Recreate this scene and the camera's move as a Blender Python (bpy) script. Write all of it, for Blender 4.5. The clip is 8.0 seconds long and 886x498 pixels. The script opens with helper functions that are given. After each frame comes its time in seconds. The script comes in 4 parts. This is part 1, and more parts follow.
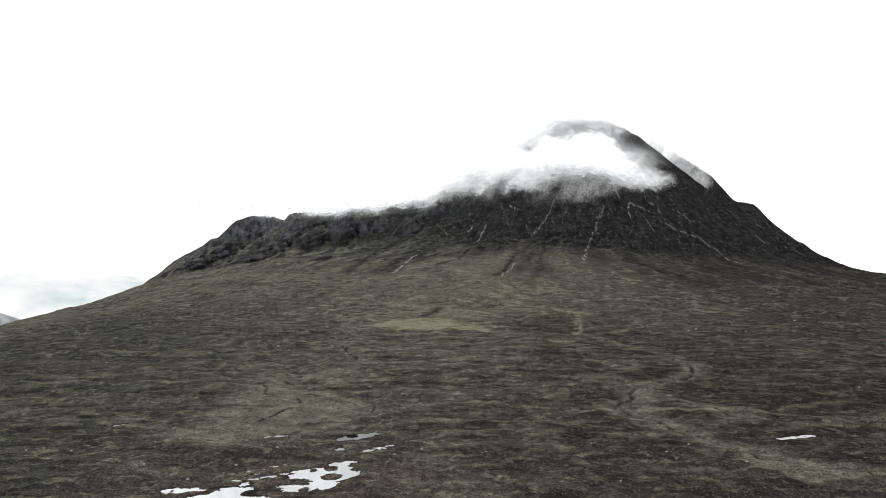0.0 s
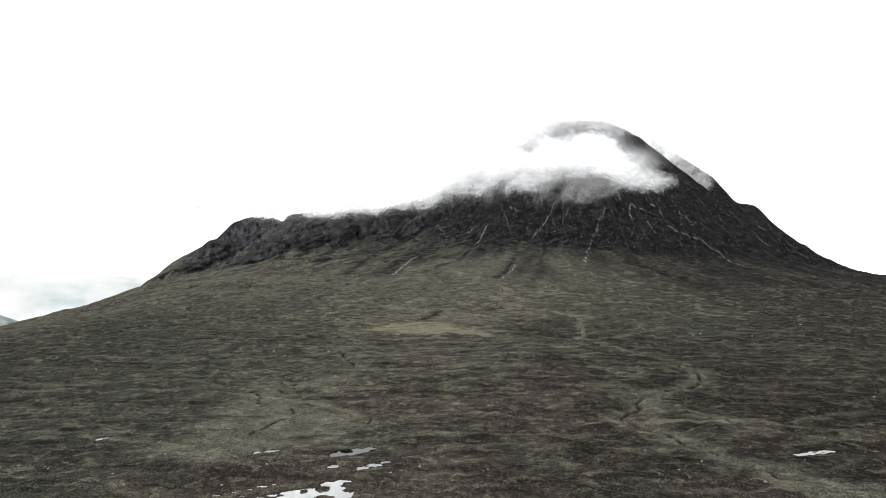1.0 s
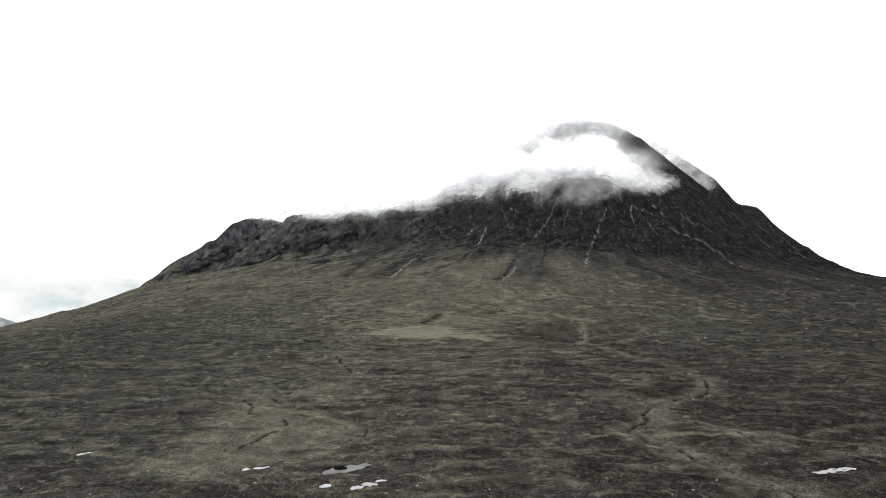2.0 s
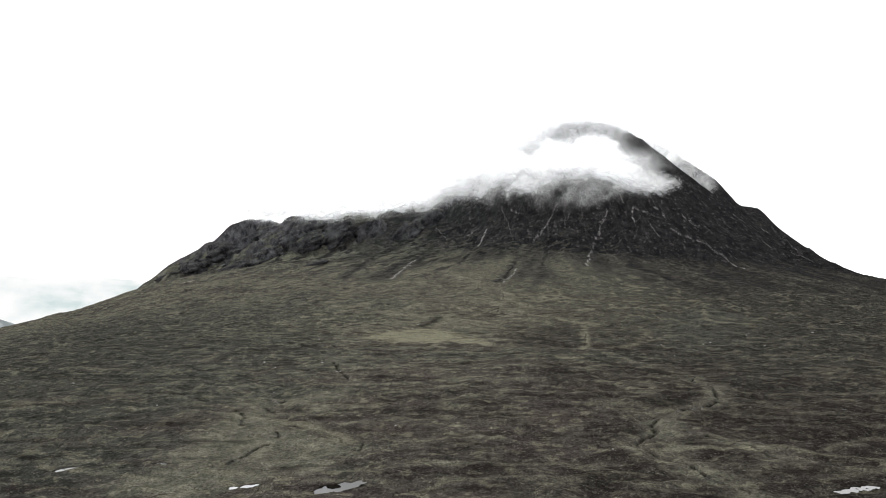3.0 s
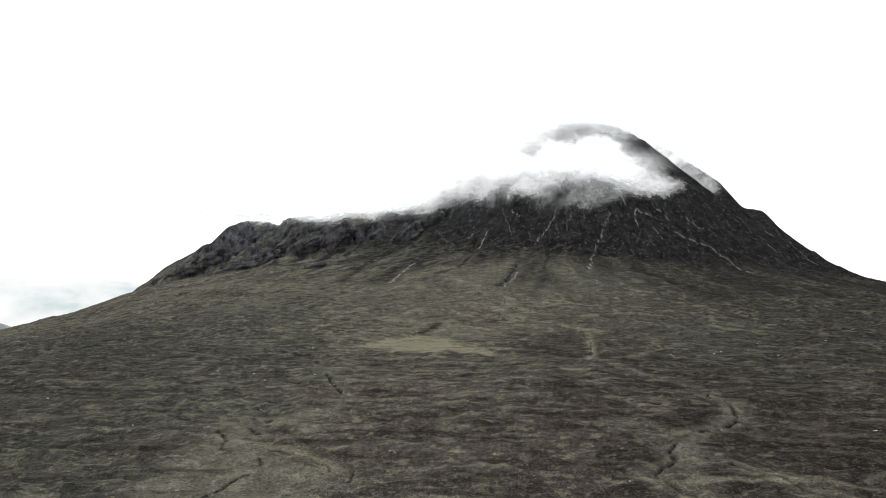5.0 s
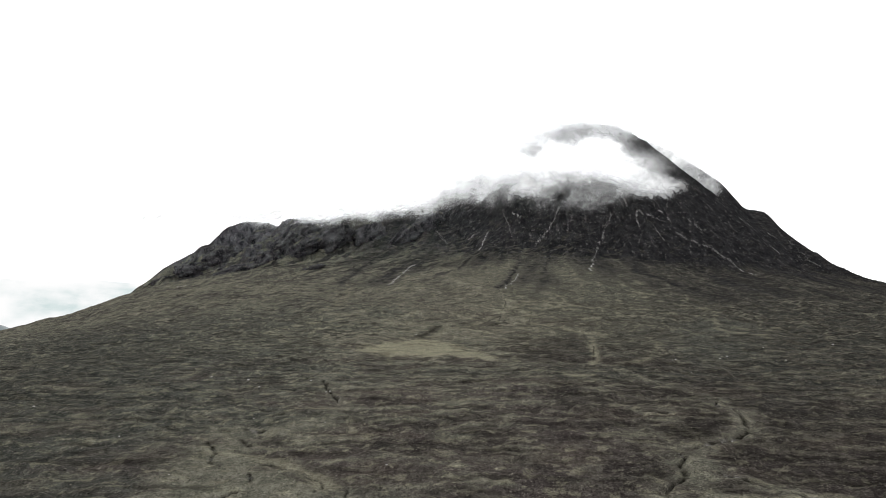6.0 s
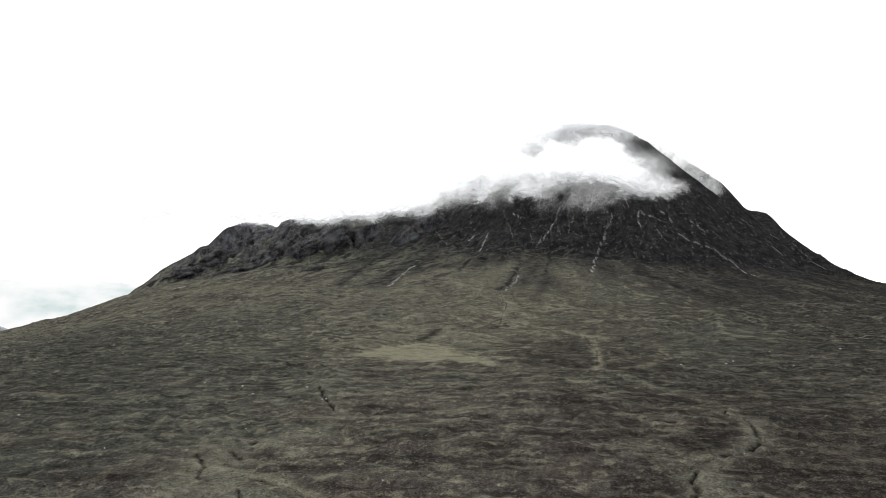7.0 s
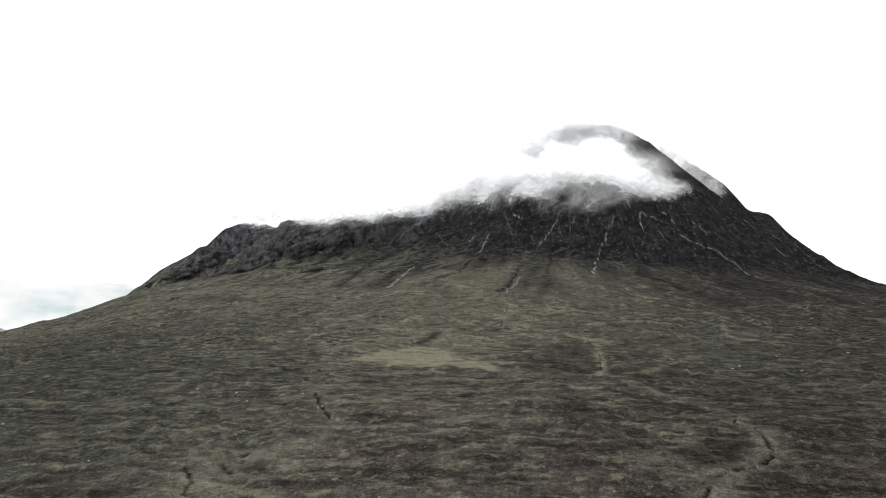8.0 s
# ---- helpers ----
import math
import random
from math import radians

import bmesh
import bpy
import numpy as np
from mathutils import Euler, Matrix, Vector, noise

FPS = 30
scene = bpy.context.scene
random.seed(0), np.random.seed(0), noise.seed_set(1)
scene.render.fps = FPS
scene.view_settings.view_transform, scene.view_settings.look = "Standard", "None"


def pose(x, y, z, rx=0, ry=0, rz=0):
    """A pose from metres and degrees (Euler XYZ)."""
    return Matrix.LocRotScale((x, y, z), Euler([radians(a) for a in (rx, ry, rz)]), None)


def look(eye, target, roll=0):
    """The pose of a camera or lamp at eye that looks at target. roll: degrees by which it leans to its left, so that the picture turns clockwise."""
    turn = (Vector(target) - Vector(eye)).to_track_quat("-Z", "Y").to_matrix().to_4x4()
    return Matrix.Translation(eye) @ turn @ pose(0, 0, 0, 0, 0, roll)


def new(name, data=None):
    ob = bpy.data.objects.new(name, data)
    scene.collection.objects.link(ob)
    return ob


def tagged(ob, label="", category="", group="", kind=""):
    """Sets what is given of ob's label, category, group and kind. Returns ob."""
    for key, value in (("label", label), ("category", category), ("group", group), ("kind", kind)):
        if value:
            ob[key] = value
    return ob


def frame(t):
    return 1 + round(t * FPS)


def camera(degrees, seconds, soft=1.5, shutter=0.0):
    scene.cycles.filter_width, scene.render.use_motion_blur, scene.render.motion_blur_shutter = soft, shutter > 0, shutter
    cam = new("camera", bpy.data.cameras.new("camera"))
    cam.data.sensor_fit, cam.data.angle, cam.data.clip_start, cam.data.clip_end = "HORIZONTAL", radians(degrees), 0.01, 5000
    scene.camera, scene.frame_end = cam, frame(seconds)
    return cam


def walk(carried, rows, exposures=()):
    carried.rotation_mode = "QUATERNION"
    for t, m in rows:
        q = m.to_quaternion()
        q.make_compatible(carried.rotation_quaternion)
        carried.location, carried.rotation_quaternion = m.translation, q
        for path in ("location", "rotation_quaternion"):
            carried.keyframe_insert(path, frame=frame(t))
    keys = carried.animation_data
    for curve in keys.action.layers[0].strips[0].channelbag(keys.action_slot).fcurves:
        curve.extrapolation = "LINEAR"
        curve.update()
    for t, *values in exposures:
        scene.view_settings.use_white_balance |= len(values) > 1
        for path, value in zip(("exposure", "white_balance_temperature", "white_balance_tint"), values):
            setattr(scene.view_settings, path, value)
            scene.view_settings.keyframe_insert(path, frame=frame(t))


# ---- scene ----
# ---- camera and its path ----
# A drone flies north towards the mountain, climbing gently, 60 m above the moor at the start.
cam = camera(66, 8.0, soft=0.55)


def flown(t):
    s = t / 8
    yaw = 0.030 - 0.103 * s + 0.104 * s * s
    tilt = 4.54 + 0.763 * s - 0.245 * s * s
    roll = 0.322 * s
    return pose(0.256 * t, 15.0 * t, 60 + 3.0 * t, 90 + tilt, -roll, yaw)


walk(cam, [(0.5 * i, flown(0.5 * i)) for i in range(17)])

# ---- daylight: a bright overcast sky, and a weak wide sun through it ----
SUN_HEIGHT, SUN_BEARING = radians(52), radians(-65)
world = bpy.data.worlds.new("overcast_sky")
scene.world = world
world.use_nodes = True
wn, wl = world.node_tree.nodes, world.node_tree.links
wn.clear()
sky = wn.new("ShaderNodeTexSky")
sky.sky_type, sky.sun_disc = "NISHITA", False
sky.sun_elevation, sky.sun_rotation = SUN_HEIGHT, SUN_BEARING
sky.air_density, sky.dust_density = 1.0, 3.0
grey = wn.new("ShaderNodeHueSaturation")
grey.inputs["Saturation"].default_value = 0.08
# the cloud deck is thin and bright towards the horizon and heavier overhead
way = wn.new("ShaderNodeTexCoord")
parts = wn.new("ShaderNodeSeparateXYZ")
high = wn.new("ShaderNodeMapRange")
high.interpolation_type = "SMOOTHSTEP"
high.inputs["From Min"].default_value, high.inputs["From Max"].default_value = 0.05, 1.0
veil = wn.new("ShaderNodeMix")
veil.data_type = "RGBA"
veil.inputs["A"].default_value, veil.inputs["B"].default_value = (19.0, 19.1, 19.2, 1), (7.0, 7.1, 7.2, 1)
wl.new(way.outputs["Generated"], parts.inputs[0])
wl.new(parts.outputs["Z"], high.inputs["Value"])
wl.new(high.outputs[0], veil.inputs["Factor"])
deck = wn.new("ShaderNodeMix")
deck.data_type = "RGBA"
deck.inputs["Factor"].default_value = 0.85
wl.new(veil.outputs["Result"], deck.inputs["B"])
back = wn.new("ShaderNodeBackground")
back.inputs["Strength"].default_value = 0.1
wout = wn.new("ShaderNodeOutputWorld")
wl.new(sky.outputs[0], grey.inputs["Color"])
wl.new(grey.outputs[0], deck.inputs["A"])
wl.new(deck.outputs["Result"], back.inputs[0])
wl.new(back.outputs[0], wout.inputs[0])

sun = new("sun", bpy.data.lights.new("sun", "SUN"))
sun.data.energy, sun.data.angle, sun.data.color = 1.5, radians(12), (1.0, 0.96, 0.9)
sun_way = Vector((math.sin(SUN_BEARING) * math.cos(SUN_HEIGHT), math.cos(SUN_BEARING) * math.cos(SUN_HEIGHT), math.sin(SUN_HEIGHT)))
sun.matrix_world = look(sun_way * 3000, (0, 0, 0))
scene.view_settings.exposure = 0.0
scene.cycles.transparent_max_bounces = 24

# ---- the shape of the land ----
def lattice(ix, iy, seed):
    """A scrambled whole number for each node of a grid."""
    h = ix * np.uint32(374761393) + iy * np.uint32(668265263) + np.uint32((seed * 974634777) & 0xFFFFFFFF)
    h = (h ^ (h >> np.uint32(13))) * np.uint32(1274126177)
    h = (h ^ (h >> np.uint32(16))) * np.uint32(2246822519)
    return h ^ (h >> np.uint32(15))


def wavy(x, y, seed=0):
    """Gradient noise over the plan, about -1 to 1."""
    fx, fy = np.floor(x), np.floor(y)
    ix, iy = fx.astype(np.int64).astype(np.uint32), fy.astype(np.int64).astype(np.uint32)
    dx, dy = x - fx, y - fy
    sx, sy = dx * dx * dx * (dx * (dx * 6 - 15) + 10), dy * dy * dy * (dy * (dy * 6 - 15) + 10)

    def corner(a, b):
        turn = lattice(ix + np.uint32(a), iy + np.uint32(b), seed).astype(np.float32) * np.float32(2 * np.pi / 4294967296.0)
        return np.cos(turn) * (dx - a) + np.sin(turn) * (dy - b)

    low = corner(0, 0) * (1 - sx) + corner(1, 0) * sx
    high = corner(0, 1) * (1 - sx) + corner(1, 1) * sx
    return (low * (1 - sy) + high * sy) * 1.5


def rough(x, y, octaves, seed=0, gain=0.5):
    total, size = 0.0, 1.0
    for k in range(octaves):
        total = total + size * wavy(x * 2.03 ** k + 17.3 * k, y * 2.03 ** k - 9.1 * k, seed + k)
        size *= gain
    return total


def ribbed(x, y, octaves, seed=0, gain=0.5):
    """Sharp crests at 1, hollows towards 0."""
    total, size, full = 0.0, 1.0, 0.0
    for k in range(octaves):
        total = total + size * (1 - np.abs(wavy(x * 2.03 ** k + 5.7 * k, y * 2.03 ** k + 3.1 * k, seed + k)))
        full += size
        size *= gain
    return total / full


def curve(knots, q):
    """A smooth curve through (place, value) knots."""
    xs, ys = np.array(knots, float).T
    slope = np.gradient(ys, xs)
    q = np.clip(q, xs[0], xs[-1])
    i = np.clip(np.searchsorted(xs, q) - 1, 0, len(xs) - 2)
    w = xs[i + 1] - xs[i]
    t = (q - xs[i]) / w
    return ((1 + 2 * t) * (1 - t) ** 2 * ys[i] + t * (1 - t) ** 2 * w * slope[i]
            + t * t * (3 - 2 * t) * ys[i + 1] + t * t * (t - 1) * w * slope[i + 1])


def step(a, b, q):
    t = np.clip((q - a) / (b - a), 0, 1)
    return t * t * (3 - 2 * t)


def upper(a, b, k):
    """The higher of two surfaces, blended over about k metres."""
    h = np.clip(0.5 + 0.5 * (a - b) / k, 0, 1)
    return b + (a - b) * h + k * h * (1 - h)


def off_line(x, y, line):
    """Distance in plan from a line of points."""
    best = np.full(np.shape(x), 1e9)
    for (ax, ay), (bx, by) in zip(line, line[1:]):
        wx, wy = bx - ax, by - ay
        t = np.clip(((x - ax) * wx + (y - ay) * wy) / (wx * wx + wy * wy), 0, 1)
        best = np.minimum(best, np.hypot(x - ax - t * wx, y - ay - t * wy))
    return best


def around(x, y, places, reach):
    """Which places of a grid lie within the box round some places, widened by reach."""
    px, py = [p[0] for p in places], [p[1] for p in places]
    return (x > min(px) - reach) & (x < max(px) + reach) & (y > min(py) - reach) & (y < max(py) + reach)


def burn_bed(x, y, line, wide):
    """1 in the bed of a winding stream, 0 away from it; broken and uneven along its way."""
    jx, jy = 0.8 * wavy(x / 7, y / 7, 51) + 0.6 * wavy(x / 2.4, y / 2.4, 53), 1.2 * wavy(x / 6, y / 8, 52) + 0.8 * wavy(x / 2.2, y / 2.6, 54)
    w = wide * (1.1 + 0.6 * wavy(x / 11, y / 11, 55))
    return np.exp(-(off_line(x + jx, y + jy, line) / np.maximum(w, 0.2)) ** 2) * (0.4 + 0.6 * step(-0.75, -0.2, wavy(x / 17, y / 17, 56) + 0.15))


# The moor rises northwards to the mountain's foot and falls away to the west.
MOOR = [(-5000, -20), (-600, -6), (0, -2), (240, 0.5), (330, 2), (400, 5), (500, 11), (600, 18), (780, 31),
        (944, 42), (1250, 82), (1566, 138), (1850, 190), (2400, 258), (3000, 270), (3600, 150), (5000, 20)]
# The mountain: its crest's height and line, and the line of its foot, from west to east.
CREST = [(-1600, -120), (-1200, 60), (-1049, 152), (-936, 272), (-830, 334), (-727, 388), (-655, 392), (-603, 382), (-560, 397), (-455, 402), (-328, 408), (-180, 423), (-45, 455), (110, 590),
         (300, 712), (460, 742), (700, 722), (931, 668), (1042, 568), (1116, 466), (1198, 446), (1267, 366), (1332, 300), (1403, 246), (1483, 214), (1591, 176), (1695, 140), (2100, 40), (2600, -60)]
CREST_Y = [(-1600, 2350), (-1049, 2470), (-936, 2590), (-727, 2550), (-250, 2500), (460, 2450), (700, 2600), (931, 2700), (1116, 2620), (1293, 2610), (1689, 2600), (2600, 2600)]
FOOT_Y = [(-1600, 2250), (-1049, 2400), (-700, 2270), (-268, 2020), (150, 1840), (400, 1790), (700, 1760), (1000, 1830), (1290, 1960), (1689, 2200), (2600, 2300)]
SPUR = [(460, 2440, 738), (600, 2400, 706), (685, 2375, 654), (731, 2345, 553), (783, 2315, 494), (840, 2285, 444), (907, 2230, 381), (965, 2120, 300)]
CLEFT = [(600, 2500), (720, 2480), (830, 2450), (930, 2390), (1010, 2280)]

# Streams cut into the peat: a line in plan, half width, depth.
EAST_BURN = [
    ([(165, 665), (174, 639), (178, 621), (190, 592), (192, 567), (184, 555), (191, 536), (187, 519), (176, 485)], 0.8, 1.7),
    ([(176, 485), (164, 471), (143, 455), (120, 443)], 1.6, 1.6), ([(120, 443), (118, 425), (111, 412), (109, 396), (91, 375)], 1.1, 2.0),
    ([(91, 375), (93, 365), (96, 353), (105, 338), (106, 320), (114, 300), (118, 287)], 0.9, 1.4),
    ([(118, 287), (122, 277), (121, 264), (130, 260), (135, 255), (145, 251), (149, 243), (152, 232), (155, 200), (170, 90)], 0.85, 1.2)]
WEST_BURN = [
    ([(-94, 645), (-87, 615), (-79, 593), (-70, 565)], 1.05, 1.8), ([(-109, 650), (-105, 670), (-91, 706)], 0.8, 1.2),
    ([(-102, 510), (-96, 526)], 1.0, 1.4), ([(-108, 476), (-99, 474), (-96, 481)], 1.0, 1.3), ([(-106, 461), (-96, 446)], 0.9, 1.2),
    ([(-122, 457), (-110, 433), (-107, 416), (-100, 410)], 0.8, 1.1)]
RUNNELS = [
    ([(-83, 397), (-80, 388), (-81, 382)], 0.7, 0.8), ([(-81, 372), (-86, 361), (-86, 353), (-92, 336), (-103, 327)], 0.55, 0.8),
    ([(-87, 417), (-62, 399), (-50, 386), (-47, 376), (-50, 371)], 0.5, 0.7), ([(-37, 375), (-37, 363), (-44, 355)], 0.6, 0.8),
    ([(125, 403), (132, 391), (136, 381)], 1.0, 1.0), ([(142, 372), (147, 352), (155, 346)], 0.9, 1.0),
    ([(126, 537), (133, 532), (146, 529)], 0.8, 0.9), ([(4, 566), (26, 560)], 0.7, 0.8)]
HILL_BURNS = [
    ([(192, 1800), (165, 1705), (136, 1536), (113, 1480)], 1.4, 2.5), ([(113, 1480), (110, 1274), (85, 1113), (151, 1094), (189, 1027), (166, 840), (147, 755)], 0.35, 0.25),
    ([(-590, 1502), (-486, 1489), (-429, 1577), (-340, 1880)], 1.3, 1.8),
    ([(-612, 1326), (-563, 1305), (-548, 1368), (-526, 1400)], 0.9, 1.2)]
BURNS = EAST_BURN + WEST_BURN + RUNNELS + HILL_BURNS
# Bog pools: the water's round lobes and the peat islets in it, as place and half widths in plan.
BROAD_POOL = [
    ([(-42.5, 246, 11, 10), (-37, 252, 3.5, 7.5), (-39, 261, 3.6, 4.0), (-35.5, 265, 2.6, 2.2), (-33, 247, 3.4, 4.5), (-49, 247, 6.5, 5.5), (-40, 233, 4.5, 6), (-49, 228, 7.5, 4.5), (-54, 219, 4, 6), (-46, 212, 7, 5), (-39, 205, 9, 6)],
     [(-39, 243, 3.6, 4.6), (-41, 255, 2.9, 4.0), (-47, 252, 1.6, 2.4), (-51, 237, 5.2, 3.4), (-45, 226.5, 1.7, 3.0), (-51, 218, 5.0, 3.0)])]
NEAR_POOLS = [
    ([(-68, 224, 8, 5), (-73, 215, 7, 6), (-62, 214, 9, 6), (-66, 233, 1.8, 2.4), (-70, 203, 10, 6)], [(-60, 222, 4.5, 4.4), (-73, 213.5, 1.8, 3.2)]),
    ([(-57, 247, 2.2, 1.2), (-61, 243, 2.6, 1.1), (-65, 240, 2.0, 1.0)], []),
    ([(-70, 238, 2.4, 0.9), (-67, 246, 1.6, 0.8)], []),
    ([(-86, 224, 4.5, 3.2), (-80, 225, 3.6, 2.4)], [(-87, 223.6, 0.7, 1.0)])]
FAR_POOLS = [
    ([(147.5, 302.5, 3.0, 1.7), (152, 305, 3.0, 2.2), (157.5, 307.5, 3.6, 2.6), (162.5, 309.5, 3.4, 2.2)], [(156, 307.4, 0.8, 0.7), (160.5, 308, 0.7, 0.6)]),
    ([(-154, 327.5, 1.7, 2.3), (-152.5, 331.6, 1.5, 2.0)], []),
    ([(-144, 286.5, 1.3, 1.1)], []),
    ([(242, 459, 2.6, 1.3)], []), ([(255, 458.6, 2.0, 1.1)], []), ([(-118, 339, 3.6, 0.9)], [])]
MID_POOLS = [
    ([(-44, 304.5, 3.0, 3.4), (-39.5, 309, 5.0, 5.2), (-35, 313.5, 4.2, 4.6), (-31.5, 317, 2.4, 2.4)], [(-40.5, 311, 3.0, 3.2), (-35.5, 317.5, 1.6, 1.5)]),
    ([(-30.5, 283.5, 2.2, 2.6), (-26.5, 288, 3.0, 2.8), (-22.5, 293, 2.2, 1.5)], [(-30, 286.5, 1.0, 1.1)]), ([(-42.5, 285, 2.0, 2.6)], []),
    ([(-78, 307, 1.6, 1.8)], []), ([(-73, 309.5, 2.4, 2.0), (-70.5, 312, 1.5, 1.3)], []),
    ([(-63, 258, 2.2, 0.9), (-59, 260, 1.6, 0.8)], []), ([(-66, 254, 1.4, 0.9)], []), ([(-71, 251, 2.0, 0.8)], []), ([(-75, 247, 1.7, 0.8)], [])]
POOLS = BROAD_POOL + NEAR_POOLS + FAR_POOLS + MID_POOLS
# A hollow with bare black peat round its water.
HAG = [(-42, 309.5, 5.5, 3.2), (-37, 312, 6.0, 3.6), (-31.5, 314, 3.5, 1.8)]
POOL_LEVEL = []


def lobes(x, y, rounds):
    """1 at the middle of a round patch, 0 at its rim, less beyond."""
    best = np.full(np.shape(x), -9.0)
    for cx, cy, rx, ry in rounds:
        best = np.maximum(best, 1 - np.hypot((x - cx) / rx, (y - cy) / ry))
    return best


def in_water(x, y, pool):
    """Above 0 in the water of a pool, with ragged shores."""
    jog = 0.8 * rough(x / 2.8, y / 3.8, 4, 461, 0.6)
    wet = lobes(x + jog, y + 1.6 * jog, pool[0])
    return np.minimum(wet, -lobes(x + 0.6 * jog, y + jog, pool[1])) if pool[1] else wet


def swell(x, y):
    """Long low swells across the moor: 1 along their backs."""
    wx, wy = x + 30 * rough(x / 90, y / 60, 2, 43), y + 14 * rough(x / 80, y / 60, 2, 45)
    return ribbed((wx + 0.3 * wy) / 115, wy / 36, 2, 46, 0.5)


def moraine(x, y):
    """Rounded hummocks below the mountain: 1 along the crests between them, less in the hollows."""
    wx, wy = x + 35 * rough(x / 110, y / 150, 2, 193), y + 45 * rough(x / 120, y / 150, 2, 194)
    return ribbed(wx / 125 + 0.4, wy / 200, 2, 195, 0.45)


def moor_height(x, y, fine=True):
    far = step(250, 1400, y)
    west, east = np.minimum(-np.minimum(x, 0), 1700), np.minimum(np.maximum(x, 0), 2600)
    z = curve(MOOR, y) - (1.2e-4 * west ** 2 + 0.45e-4 * east ** 2) * far
    z = z - 0.22 * np.logaddexp(0, (-x - 1190) / 120) * 120 * step(200, 1200, y)
    z = z - 18 * np.exp(-((x / np.maximum(y, 1) + 0.53) / 0.085) ** 2) * step(1200, 1700, y)
    z = upper(z, np.full(np.shape(z), -70.0), 30)
    roll = 0.25 + 0.75 * step(350, 1100, np.hypot(x, y))
    z = z + 5.0 * roll * rough(x / 260 + 3.3, y / 260, 2, 11) + 2.0 * roll * rough(x / 75, y / 55, 2, 21)
    if fine:
        far2 = 1 + 0.2 * step(500, 1300, y)
        z = z + (2.2 * (swell(x, y) - 0.75) + 1.4 * (ribbed((x + 26 * rough(x / 80, y / 60, 3, 221) + 0.5 * y) / 62, (y + 12 * rough(x / 70, y / 50, 3, 223)) / 21, 2, 225, 0.45) - 0.75)) * step(280, 420, y) * step(1350, 1000, y)
        hummocky = step(800, 1000, y) * step(-330, -120, x)
        z = z + far2 * (0.95 * rough(x / 13, y / 20, 4, 31, 0.55) + 0.9 * (ribbed(x / 38, y / 18, 3, 41) - 0.6)) + step(800, 1150, y) * (2.2 * rough(x / 90, y / 70, 2, 36) + 1.5 * (ribbed(x / 60 + 0.002 * y, y / 190, 2, 38) - 0.75)) + 11.0 * (moraine(x, y) - 0.75) * hummocky
        for line, wide, deep in BURNS:
            q = around(x, y, line, 8)
            z[q] -= deep * burn_bed(x[q], y[q], line, wide)
        for pool, level in zip(POOLS, POOL_LEVEL):
            q = around(x, y, pool[0], 30)
            a, b = x[q], y[q]
            bank = step(-2.2, -0.25, lobes(a, b, pool[0]))
            shore = level + 0.12 + 0.16 * rough(a / 2.0, b / 2.0, 2, 471) - 0.5 * step(-0.06, 0.06, in_water(a, b, pool))
            z[q] += (shore - z[q]) * bank
    return z


POOL_LEVEL += [float(moor_height(np.array([p[0][0][0]], float), np.array([p[0][0][1]], float), False)[0]) - 0.2 for p in POOLS]


